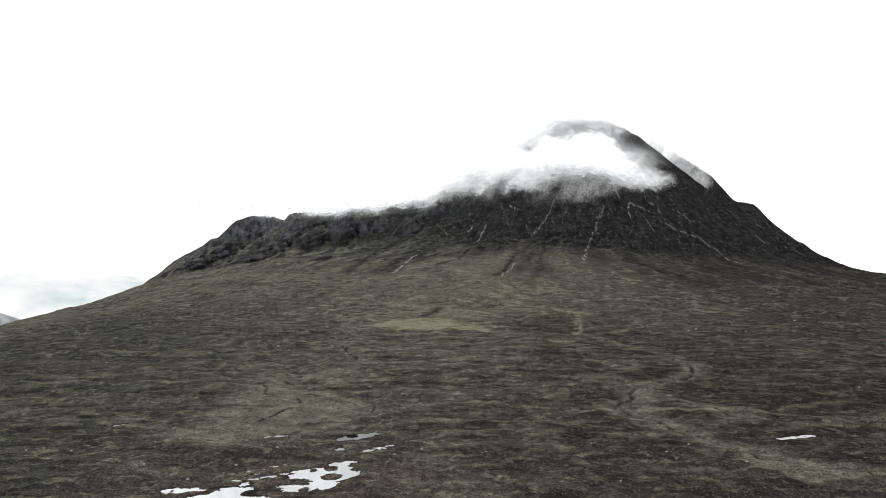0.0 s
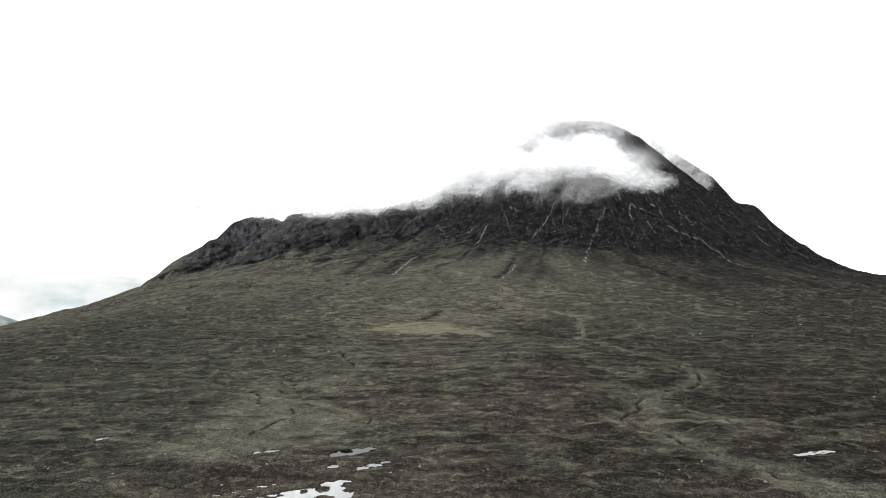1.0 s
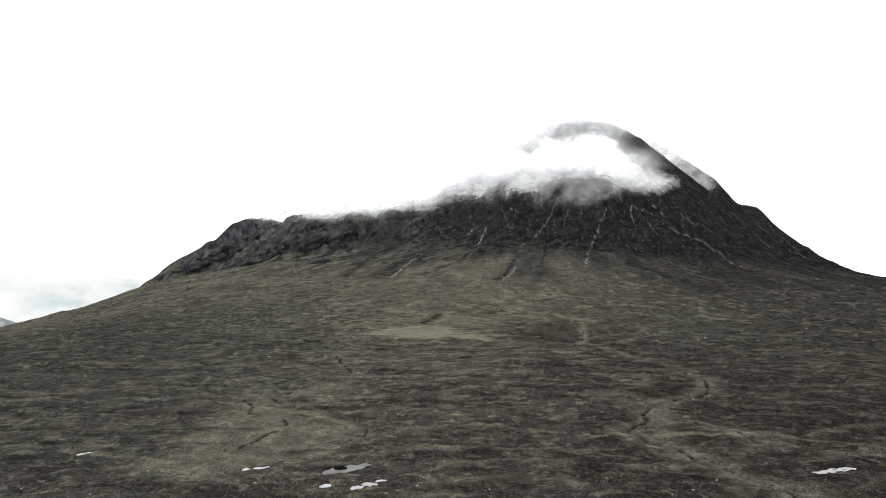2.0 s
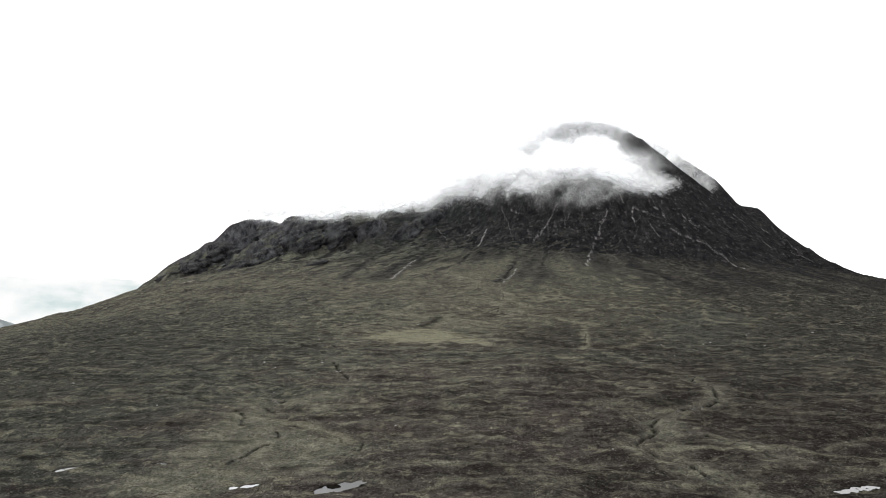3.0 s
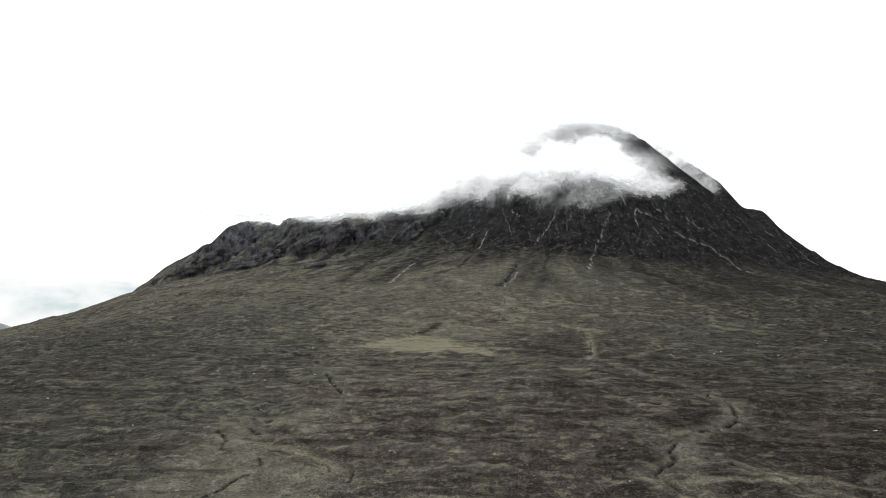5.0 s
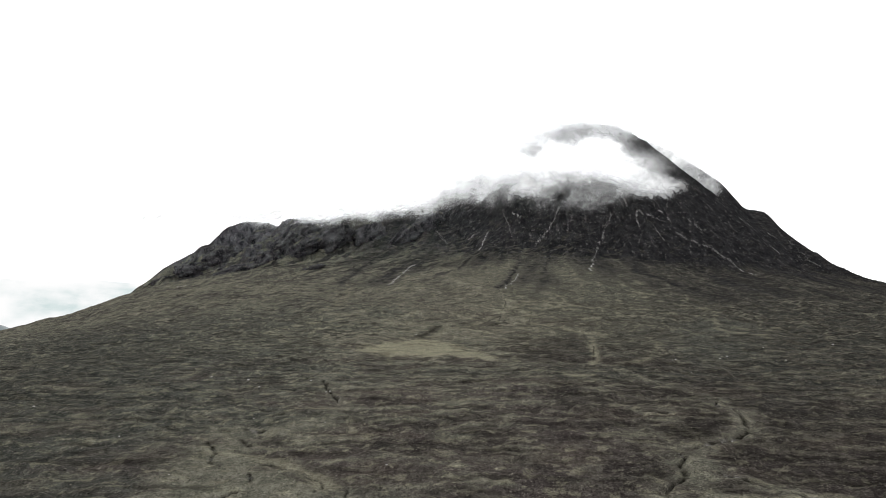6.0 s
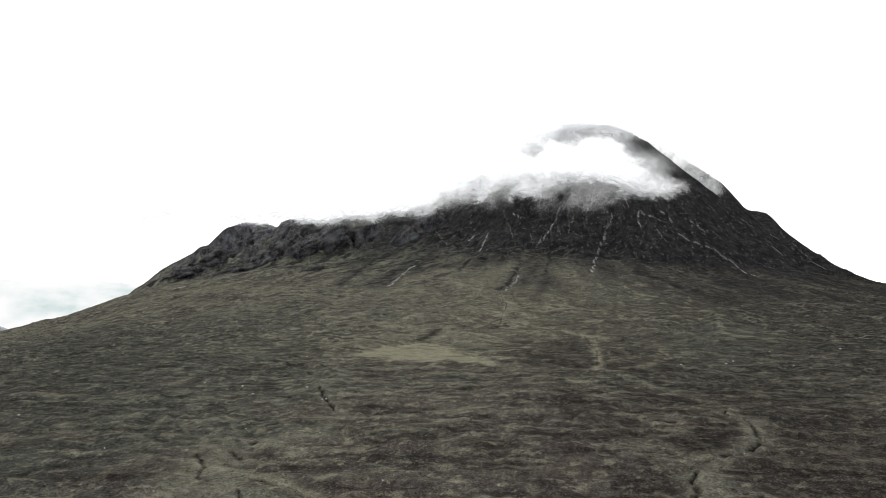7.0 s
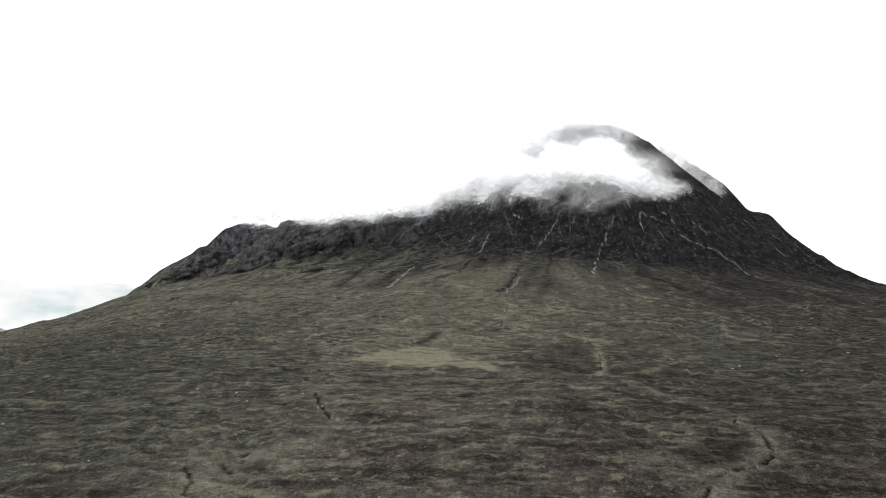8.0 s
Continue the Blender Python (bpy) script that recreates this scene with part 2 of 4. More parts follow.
def mountain_height(x, y, fine=True):
    bend = 25 * rough(x / 180, y / 180, 2, 61)
    xx = x + bend * 0.4
    top, line, foot = curve(CREST, xx), curve(CREST_Y, xx), curve(FOOT_Y, xx)
    low = moor_height(x, foot, False) - 6
    crag = step(-120, -420, x)
    lean, yy = x - 0.75 * (y - 2000), y
    if fine:
        # the western crags stand forward and back in leaning buttresses
        yy = y + crag * step(40, 130, top - low) * (100 * rough(lean / 190, y / 420, 2, 81) + 26 * rough(lean / 75, y / 170, 2, 83))
    t = (yy - foot) / np.maximum(line - foot, 60)
    up = np.clip(t, 0, 1)
    face = low + (top - low) * (0.45 * up + 0.75 * up ** 2 - 0.20 * up ** 3) - 0.42 * np.maximum(foot - yy, 0)
    z = np.where(t > 1, top - 0.8 * (yy - line), face)
    best = np.full(np.shape(x), -1e9)
    for (ax, ay, az), (bx, by, bz) in zip(SPUR, SPUR[1:]):
        wx, wy = bx - ax, by - ay
        s = np.clip(((x - ax) * wx + (y - ay) * wy) / (wx * wx + wy * wy), 0, 1)
        best = np.maximum(best, az + s * (bz - az) - 0.95 * np.hypot(x - ax - s * wx, y - ay - s * wy))
    z = z - 105 * np.exp(-(off_line(x, y, CLEFT) / 85) ** 2) * step(1.05, 0.9, t)
    z = upper(z, best, 14)
    if fine:
        # gullies and ribs fan out from behind the summit; the western crags stand in rounded buttresses
        fan = np.arctan2(x - 460, 3050 - y) * 1000
        body = (1 - 0.9 * np.exp(-(off_line(x, y, [p[:2] for p in SPUR]) / 70) ** 2)) * step(0.0, 0.25, t) * (1 - 0.75 * step(0.75, 1.0, t)) * step(80, 420, top - low)
        z = z + body * (1 - crag) * (55 * (ribbed(fan / 210 + 0.4, t * 0.6, 2, 70) - 0.8) + 30 * (ribbed(fan / 110 + 0.5 * wavy(x / 120, y / 120, 71), t * 0.9, 2, 72) - 0.82)
                                          + 4 * (ribbed(fan / 42 + 0.4 * wavy(x / 60, y / 60, 76), t * 2.2, 2, 75) - 0.8))
        bulk = step(0.02, 0.3, t) * (1 - 0.8 * step(0.8, 1.0, t)) * step(60, 200, top - low)
        z = z + bulk * crag * (64 * (np.abs(wavy(lean / 120, y / 105, 85)) - 0.25) + 30 * (np.abs(wavy(lean / 52, y / 46, 86)) - 0.25) + 13 * (np.abs(wavy(lean / 22, y / 20, 88)) - 0.25))
        z = z + step(-0.05, 0.2, t) * (4.0 * rough(x / 34, y / 26, 4, 91, 0.5) + 1.5 * (ribbed(x / 14, y / 12, 2, 96) - 0.7)) * step(0, 60, top - low) * (1 - 0.45 * step(0.8, 1.0, t))
    return z


def land_height(x, y, fine=True):
    return upper(moor_height(x, y, fine), mountain_height(x, y, fine), 22)

# ---- materials ----
class Nodes:
    def __init__(self, name):
        self.mat = bpy.data.materials.new(name)
        self.mat.use_nodes = True
        self.n, self.l = self.mat.node_tree.nodes, self.mat.node_tree.links
        self.n.clear()
        self.out = self.n.new("ShaderNodeOutputMaterial")
        self.place = self.n.new("ShaderNodeNewGeometry").outputs["Position"]

    def put(self, socket, value):
        if hasattr(value, "is_output"):
            self.l.new(value, socket)
        elif isinstance(value, tuple) and len(value) == 3 and socket.type == "RGBA":
            socket.default_value = (*value, 1)
        else:
            socket.default_value = value

    def mask(self, name):
        a = self.n.new("ShaderNodeAttribute")
        a.attribute_name = name
        return a.outputs["Fac"]

    def grain(self, scale, detail=3.0, stretch=(1, 1, 1), rough=0.6):
        m = self.n.new("ShaderNodeMapping")
        m.inputs["Scale"].default_value = stretch
        self.l.new(self.place, m.inputs["Vector"])
        t = self.n.new("ShaderNodeTexNoise")
        t.inputs["Scale"].default_value, t.inputs["Detail"].default_value, t.inputs["Roughness"].default_value = scale, detail, rough
        self.l.new(m.outputs[0], t.inputs["Vector"])
        return t.outputs["Fac"]

    def fall_line(self):
        """Places on the mountain as (across, down) the fall line: a fan below the summit, leaning buttresses in the west."""
        at = self.n.new("ShaderNodeSeparateXYZ")
        self.l.new(self.place, at.inputs[0])
        x, y, z = at.outputs
        fan = self.math("MULTIPLY", self.math("ARCTAN2", self.math("SUBTRACT", x, 460.0), self.math("SUBTRACT", 3050.0, y)), 1000.0)
        lean = self.math("SUBTRACT", x, self.math("MULTIPLY", y, 0.75))
        west = self.mask("weathered")
        across = self.math("ADD", self.math("MULTIPLY", fan, self.math("SUBTRACT", 1.0, west)), self.math("MULTIPLY", lean, west))
        both = self.n.new("ShaderNodeCombineXYZ")
        self.l.new(across, both.inputs[0]), self.l.new(z, both.inputs[1])
        return both.outputs[0]

    def grain_on(self, where, scale, detail, rough):
        m = self.n.new("ShaderNodeMapping")
        m.inputs["Scale"].default_value = scale
        self.l.new(where, m.inputs["Vector"])
        t = self.n.new("ShaderNodeTexNoise")
        t.inputs["Scale"].default_value, t.inputs["Detail"].default_value, t.inputs["Roughness"].default_value = 1.0, detail, rough
        self.l.new(m.outputs[0], t.inputs["Vector"])
        return t.outputs["Fac"]

    def remap(self, value, a, b, c=0.0, d=1.0):
        r = self.n.new("ShaderNodeMapRange")
        for socket, v in zip(r.inputs, (value, a, b, c, d)):
            self.put(socket, v)
        return r.outputs[0]

    def math(self, kind, a, b=0.0):
        m = self.n.new("ShaderNodeMath")
        m.operation = kind
        self.put(m.inputs[0], a), self.put(m.inputs[1], b)
        return m.outputs[0]

    def mix(self, fac, a, b, blend="MIX"):
        m = self.n.new("ShaderNodeMix")
        m.data_type, m.blend_type = "RGBA", blend
        self.put(m.inputs["Factor"], fac), self.put(m.inputs["A"], a), self.put(m.inputs["B"], b)
        return m.outputs["Result"]

    def bump(self, height, strength, distance, under=None):
        b = self.n.new("ShaderNodeBump")
        b.inputs["Strength"].default_value, b.inputs["Distance"].default_value = strength, distance
        self.l.new(height, b.inputs["Height"])
        if under:
            self.l.new(under, b.inputs["Normal"])
        return b.outputs[0]

    def finish(self, colour, roughness=0.9, normal=None, specular=0.25, metal=0.0):
        p = self.n.new("ShaderNodeBsdfPrincipled")
        self.put(p.inputs["Base Color"], colour), self.put(p.inputs["Roughness"], roughness)
        p.inputs["Specular IOR Level"].default_value, p.inputs["Metallic"].default_value = specular, metal
        if normal:
            self.l.new(normal, p.inputs["Normal"])
        self.l.new(p.outputs[0], self.out.inputs[0])
        return self.mat


def land_material():
    m = Nodes("moorland_and_rock")
    fine, clump = m.grain(1.5, 5, (1.1, 0.6, 1), 0.85), m.grain(0.32, 4, (1.0, 0.6, 1), 0.75)
    tract, patch = m.grain(0.085, 5, (0.8, 0.7, 1), 0.7), m.grain(0.016, 4, (0.8, 1.0, 1), 0.6)
    heather = m.mix(m.remap(patch, 0.42, 0.58), (0.035, 0.030, 0.029), (0.051, 0.043, 0.040))
    heather = m.mix(m.remap(tract, 0.50, 0.64, 0, 0.55), heather, (0.093, 0.086, 0.072))
    heather = m.mix(m.remap(tract, 0.47, 0.38, 0, 0.35), heather, (0.028, 0.024, 0.022))
    grass = m.mix(m.remap(tract, 0.40, 0.60), (0.064, 0.066, 0.054), (0.124, 0.122, 0.099))
    colour = m.mix(m.mask("green"), heather, grass)
    colour = m.mix(m.mask("heath"), colour, m.mix(m.remap(tract, 0.42, 0.6), (0.017, 0.015, 0.014), (0.032, 0.028, 0.026)))
    colour = m.mix(m.mask("sedge"), colour, m.mix(m.remap(tract, 0.40, 0.62), (0.026, 0.029, 0.026), (0.062, 0.066, 0.057)))
    colour = m.mix(m.mask("russet"), colour, m.mix(m.remap(clump, 0.42, 0.6), (0.056, 0.046, 0.038), (0.100, 0.084, 0.070)))
    colour = m.mix(m.mask("pale"), colour, (0.196, 0.187, 0.136))
    colour = m.mix(m.remap(clump, 0.55, 0.66, 0, 0.35), colour, (0.129, 0.119, 0.102))
    speck = m.grain(0.9, 4, (1.0, 0.6, 1), 0.75)
    colour = m.mix(m.remap(speck, 0.60, 0.64, 0, 0.6), colour, (0.200, 0.184, 0.155))
    colour = m.mix(m.remap(speck, 0.42, 0.37, 0, 0.6), colour, (0.017, 0.015, 0.014))
    colour = m.mix(m.remap(m.mask("heath"), 0, 1, 0, 0.30), colour, (0.016, 0.014, 0.013))
    # relief of banks and sheep paths painted in colour: thin pale crests, each with a dark lee
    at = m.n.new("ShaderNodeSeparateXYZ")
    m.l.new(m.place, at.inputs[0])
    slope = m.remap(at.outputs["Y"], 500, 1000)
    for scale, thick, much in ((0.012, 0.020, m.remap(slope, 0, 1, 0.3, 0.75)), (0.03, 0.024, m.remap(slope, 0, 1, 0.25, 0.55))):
        painted_fold = m.grain(scale, 4, (0.75, 1.0, 1), 0.55)
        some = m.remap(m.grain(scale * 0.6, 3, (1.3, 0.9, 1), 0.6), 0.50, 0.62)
        crest = m.remap(m.math("ABSOLUTE", m.math("SUBTRACT", painted_fold, 0.5)), 0.2 * thick, thick, 1, 0)
        foot = m.remap(m.math("ABSOLUTE", m.math("SUBTRACT", painted_fold, 0.5 - 1.5 * thick)), 0.2 * thick, thick, 1, 0)
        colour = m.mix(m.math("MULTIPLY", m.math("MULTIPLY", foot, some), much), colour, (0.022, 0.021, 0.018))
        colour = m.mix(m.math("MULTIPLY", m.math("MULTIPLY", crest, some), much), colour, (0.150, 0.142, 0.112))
    colour = m.mix(m.mask("peat"), colour, (0.010, 0.009, 0.008))
    stone = m.mix(m.remap(m.grain(0.05, 6, (1, 1, 0.6), 0.7), 0.42, 0.62), (0.013, 0.013, 0.014), (0.030, 0.029, 0.030))
    stone = m.mix(m.remap(m.grain(0.28, 4, (1, 1, 0.6), 0.7), 0.60, 0.70, 0, 0.6), stone, (0.065, 0.063, 0.062))
    grey = m.mix(m.remap(m.grain(0.045, 6, (1, 1, 0.7), 0.68), 0.40, 0.66), (0.020, 0.020, 0.023), (0.105, 0.102, 0.109))
    stone = m.mix(m.mask("weathered"), stone, grey)
    fall = m.fall_line()
    streak, fleck = m.grain_on(fall, (0.085, 0.012, 0), 5, 0.65), m.grain_on(fall, (0.40, 0.075, 0), 4, 0.65)
    stone = m.mix(m.remap(streak, 0.55, 0.72, 0, 0.4), stone, (0.055, 0.054, 0.055))
    stone = m.mix(m.remap(m.math("MULTIPLY", fleck, streak), 0.395, 0.43, 0, 0.8), stone, (0.15, 0.148, 0.146))
    colour = m.mix(m.mask("rock"), colour, stone)
    colour = m.mix(m.mask("scree"), colour, m.mix(m.remap(m.grain(0.25, 4), 0.4, 0.6), (0.05, 0.05, 0.048), (0.20, 0.19, 0.18)))
    colour = m.mix(1.0, colour, m.remap(clump, 0.36, 0.64, 0.80, 1.20), "MULTIPLY")
    colour = m.mix(1.0, colour, m.remap(fine, 0.38, 0.62, 0.25, 1.75), "MULTIPLY")
    colour = m.mix(m.remap(m.mask("pale"), 0.8, 1.0, 0, 0.25), colour, (0.168, 0.160, 0.116))
    ledge = m.math("MULTIPLY", m.mask("rock"), m.math("ADD", m.math("MULTIPLY", streak, 0.5), m.grain(0.05, 6, (1, 1, 1.4), 0.6)))
    n = m.bump(tract, 0.8, 2.5, m.bump(ledge, 0.6, 7.0))
    n = m.bump(clump, 0.8, 0.8, n)
    n = m.bump(fine, 0.9, 0.3, n)
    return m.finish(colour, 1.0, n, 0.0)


LAND = land_material()


def water_material():
    m = Nodes("still_bog_water")
    n = m.bump(m.grain(1.3, 2), 0.05, 0.05)
    return m.finish((0.012, 0.011, 0.010), 0.05, n, 0.9)


WATER = water_material()


def ruffled_material():
    m = Nodes("wind_ruffled_bog_water")
    return m.finish((0.012, 0.011, 0.010), 0.32, m.bump(m.grain(1.6, 3), 0.08, 0.05), 0.4)


RUFFLED = ruffled_material()


def stone_material():
    m = Nodes("pale_granite")
    c = m.mix(m.remap(m.grain(2.5, 5), 0.35, 0.65), (0.14, 0.137, 0.13), (0.36, 0.35, 0.34))
    return m.finish(c, 0.85, m.bump(m.grain(4, 4), 0.6, 0.1), 0.3)


STONE = stone_material()


def crag_material():
    """Grey weathered rock with thin grass on its ledges."""
    m = Nodes("weathered_crag_rock")
    g = m.grain(0.045, 7, (1, 1, 0.8), 0.68)
    c = m.mix(m.remap(g, 0.40, 0.66), (0.016, 0.016, 0.018), (0.092, 0.090, 0.096))
    c = m.mix(m.remap(m.grain(0.3, 4), 0.57, 0.66, 0, 0.7), c, (0.23, 0.225, 0.22))
    lie = m.n.new("ShaderNodeSeparateXYZ")
    m.l.new(m.n.new("ShaderNodeNewGeometry").outputs["Normal"], lie.inputs[0])
    tuft = m.math("MULTIPLY", m.remap(lie.outputs["Z"], 0.62, 0.85), m.remap(m.grain(0.05, 4), 0.46, 0.58))
    c = m.mix(tuft, c, m.mix(m.remap(m.grain(0.3, 4), 0.4, 0.6), (0.062, 0.062, 0.045), (0.115, 0.113, 0.083)))
    n = m.bump(m.grain(0.3, 5), 0.7, 1.2, m.bump(g, 0.7, 4.0))
    return m.finish(c, 1.0, n, 0.0)


CRAG = crag_material()


def painted_haze_material():
    """Far land with miles of haze painted into its colour: a plain pale backdrop that glows."""
    m = Nodes("far_hills_painted_haze")
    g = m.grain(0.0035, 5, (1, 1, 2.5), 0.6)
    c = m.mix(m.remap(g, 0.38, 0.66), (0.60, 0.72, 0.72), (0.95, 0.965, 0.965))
    c = m.mix(m.mask("haze_tint"), c, (1.0, 1.0, 1.0))
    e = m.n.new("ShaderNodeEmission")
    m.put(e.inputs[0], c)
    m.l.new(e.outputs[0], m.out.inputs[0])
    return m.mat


PAINTED_HAZE = painted_haze_material()


def haze_grey_material():
    m = Nodes("haze_grey")
    # blue-grey far too pale for bare hillside: the haze of distance is in the colour
    c = m.mix(m.remap(m.grain(0.02, 5), 0.4, 0.6), (0.24, 0.27, 0.28), (0.42, 0.45, 0.46))
    return m.finish(c, 1.0, None, 0.0)


HAZE_GREY = haze_grey_material()


def cloud_material():
    m = Nodes("cloud_vapour")
    up = m.n.new("ShaderNodeCombineXYZ")
    up.inputs[0].default_value, up.inputs[1].default_value, up.inputs[2].default_value = -0.1, -0.3, 0.95
    down = m.n.new("ShaderNodeCombineXYZ")
    down.inputs[0].default_value, down.inputs[1].default_value, down.inputs[2].default_value = 0.1, -0.3, -0.95
    d, t = m.n.new("ShaderNodeBsdfDiffuse"), m.n.new("ShaderNodeBsdfTranslucent")
    d.inputs[0].default_value = t.inputs[0].default_value = (0.69, 0.695, 0.70, 1)
    both, clear, seen = m.n.new("ShaderNodeAddShader"), m.n.new("ShaderNodeBsdfTransparent"), m.n.new("ShaderNodeMixShader")
    m.l.new(d.outputs[0], both.inputs[0]), m.l.new(t.outputs[0], both.inputs[1])
    puff = m.remap(m.grain(0.024, 6, (1, 1, 1.2), 0.62), 0.3, 0.7, 0.78, 1.22)
    fac = m.math("MINIMUM", m.math("MULTIPLY", m.mask("vapour"), puff), 1.0)
    m.put(seen.inputs[0], fac)
    m.l.new(clear.outputs[0], seen.inputs[1]), m.l.new(both.outputs[0], seen.inputs[2])
    m.l.new(seen.outputs[0], m.out.inputs[0])
    return m.mat


CLOUD = cloud_material()


# ---- meshes ----
def sheet(name, x, y, z, material, masks=None, keep=None, round_trip=False):
    """A mesh over a grid of places (rows by columns), with named masks; keep: which cells to build."""
    rows, cols = x.shape
    number = np.arange(rows * cols).reshape(rows, cols)
    a, b, c, d = number[:-1, :-1], number[:-1, 1:], number[1:, 1:], number[1:, :-1]
    if round_trip:
        wrap = np.roll(number, -1, 1)
        a, b, c, d = number[:-1], wrap[:-1], wrap[1:], number[1:]
    quads = np.stack([a, b, c, d], -1).reshape(-1, 4)
    if keep is not None:
        quads = quads[keep.reshape(-1)]
    used = np.unique(quads)
    back = np.zeros(rows * cols, np.int64)
    back[used] = np.arange(len(used))
    quads = back[quads]
    points = np.stack([x, y, z], -1).reshape(-1, 3)[used]
    me = bpy.data.meshes.new(name)
    me.vertices.add(len(points)), me.loops.add(quads.size), me.polygons.add(len(quads))
    me.vertices.foreach_set("co", points.astype(np.float32).ravel())
    me.loops.foreach_set("vertex_index", quads.astype(np.int32).ravel())
    me.polygons.foreach_set("loop_start", np.arange(0, quads.size, 4, dtype=np.int32))
    me.polygons.foreach_set("use_smooth", np.ones(len(quads), bool))
    for key, values in (masks or {}).items():
        layer = me.attributes.new(key, "FLOAT", "POINT")
        layer.data.foreach_set("value", np.asarray(values, np.float32).reshape(-1)[used])
    me.update()
    me.validate()
    me.materials.append(material)
    return new(name, me)


def in_patch(x, y, ring, soft):
    """1 inside a ring of points in plan, 0 outside, ragged and soft at the rim."""
    result, near = np.zeros(np.shape(x)), around(x, y, ring, 3 * soft)
    x, y = x[near], y[near]
    inside = np.zeros(np.shape(x), bool)
    for (ax, ay), (bx, by) in zip(ring, ring[1:] + ring[:1]):
        inside ^= ((ay > y) != (by > y)) & (x < (bx - ax) * (y - ay) / (by - ay + 1e-9) + ax)
    d = off_line(x, y, ring + ring[:1])
    result[near] = step(-soft, soft, np.where(inside, d, -d) + soft * rough(x / (2 * soft), y / (2 * soft), 4, 131))
    return result


# Where the grass is pale, and where it is short and olive.
PALE_PATCHES = [([(-98, 832), (-58, 891), (-24, 968), (14, 850), (60, 744), (10, 758), (-43, 781), (-79, 803)], 10, 1.0), ([(136, 364), (140, 367), (146, 362), (142, 359)], 1.5, 0.8)]
OLIVE_PATCHES = [([(-122, 303), (-117, 330), (-122, 408), (-113, 466), (-82, 408), (-46, 386), (-40, 355), (-53, 333), (-73, 314), (-90, 287)], 9, 1.0),
                 ([(124, 296), (133, 285), (140, 260), (148, 241), (131, 233), (120, 240), (115, 255), (114, 279)], 5, 0.9),
                 ([(111, 423), (139, 447), (109, 352), (119, 315), (116, 300), (97, 310), (93, 340)], 6, 0.85),
                 ([(-134, 410), (-120, 452), (-106, 467), (-85, 434), (-93, 411)], 8, 0.8),
                 ([(184, 529), (205, 539), (189, 500), (168, 487)], 7, 0.8),
                 ([(-120, 480), (-90, 500), (-70, 560), (-50, 545), (-65, 470), (-95, 445)], 12, 0.7)]


# Pale grassy banks and dark lines below the mountain: a line in plan, half width, strength.
SLOPE_BANKS = [
    ([(-245, 1008), (-218, 1037), (-193, 1068), (-151, 1105)], 7, 0.7),
    ([(-243, 1017), (-214, 973), (-182, 915)], 6, 0.6),
    ([(-109, 921), (-75, 989), (-32, 1019)], 7, 0.55),
    ([(16, 1192), (29, 1158), (49, 1137)], 5, 0.8),
    ([(76, 1147), (14, 1042), (-12, 964)], 6, 0.6),
    ([(132, 1114), (167, 1074), (181, 1022), (195, 982)], 7, 0.75),
    ([(84, 1145), (125, 1238), (183, 1346), (230, 1377)], 10, 0.7)]
MORAINE_BANKS = [
    ([(162, 1233), (209, 1264), (300, 1321), (308, 1229)], 13, 0.6),
    ([(190, 963), (164, 834), (151, 761), (140, 731)], 5, 0.75),
    ([(265, 972), (253, 886), (202, 764), (160, 730)], 8, 0.5),
    ([(98, 682), (111, 664), (128, 671)], 3, 0.9),
    ([(8, 564), (23, 564), (38, 564)], 2.2, 0.9),
    ([(71, 623), (85, 610)], 3, 0.8),
    ([(-191, 1512), (-179, 1285), (-202, 1201)], 12, 0.5)]
DARK_LINES = [
    ([(-28, 965), (-16, 1008), (-3, 1050)], 8, 0.8),
    ([(-163, 780), (-140, 753), (-129, 749)], 3.5, 0.8),
    ([(-73, 751), (-62, 748)], 3, 0.8),
    ([(-175, 884), (-167, 907), (-152, 904), (-135, 839)], 5, 0.6),
    ([(-21, 733), (10, 717), (50, 709)], 3, 0.7),
    ([(-186, 901), (-154, 816), (-129, 779)], 6, 0.4),
    ([(57, 881), (90, 832), (97, 795)], 4, 0.5)]
HEATHER_TRACTS = [([(120, 940), (187, 976), (144, 762), (114, 731), (93, 771)], 14, 0.8)]
SEDGE_TRACTS = [([(337, 1089), (439, 1214), (468, 1109), (318, 785), (238, 716), (224, 767)], 25, 0.8)]


# Dark stony runs that come down from the face into the grass: a line in plan, half width.
DARK_RUNS = [([(205, 1880), (165, 1705), (136, 1536), (113, 1480)], 11), ([(-30, 2070), (-68, 1940), (-123, 1658), (-154, 1573)], 21), ([(-190, 2060), (-205, 1850), (-210, 1719), (-219, 1568)], 15),
             ([(-5, 2080), (-45, 1950), (-85, 1780)], 12), ([(300, 1950), (262, 1830), (240, 1700)], 7), ([(90, 2010), (55, 1880), (40, 1760)], 8)]
BANK = [(96, 362), (117, 364), (136, 366), (156, 369), (167, 357), (189, 348)]
TRACK = [(-116, 432), (-87, 421), (-73, 412), (-60, 399), (-50, 388), (-44, 377)]


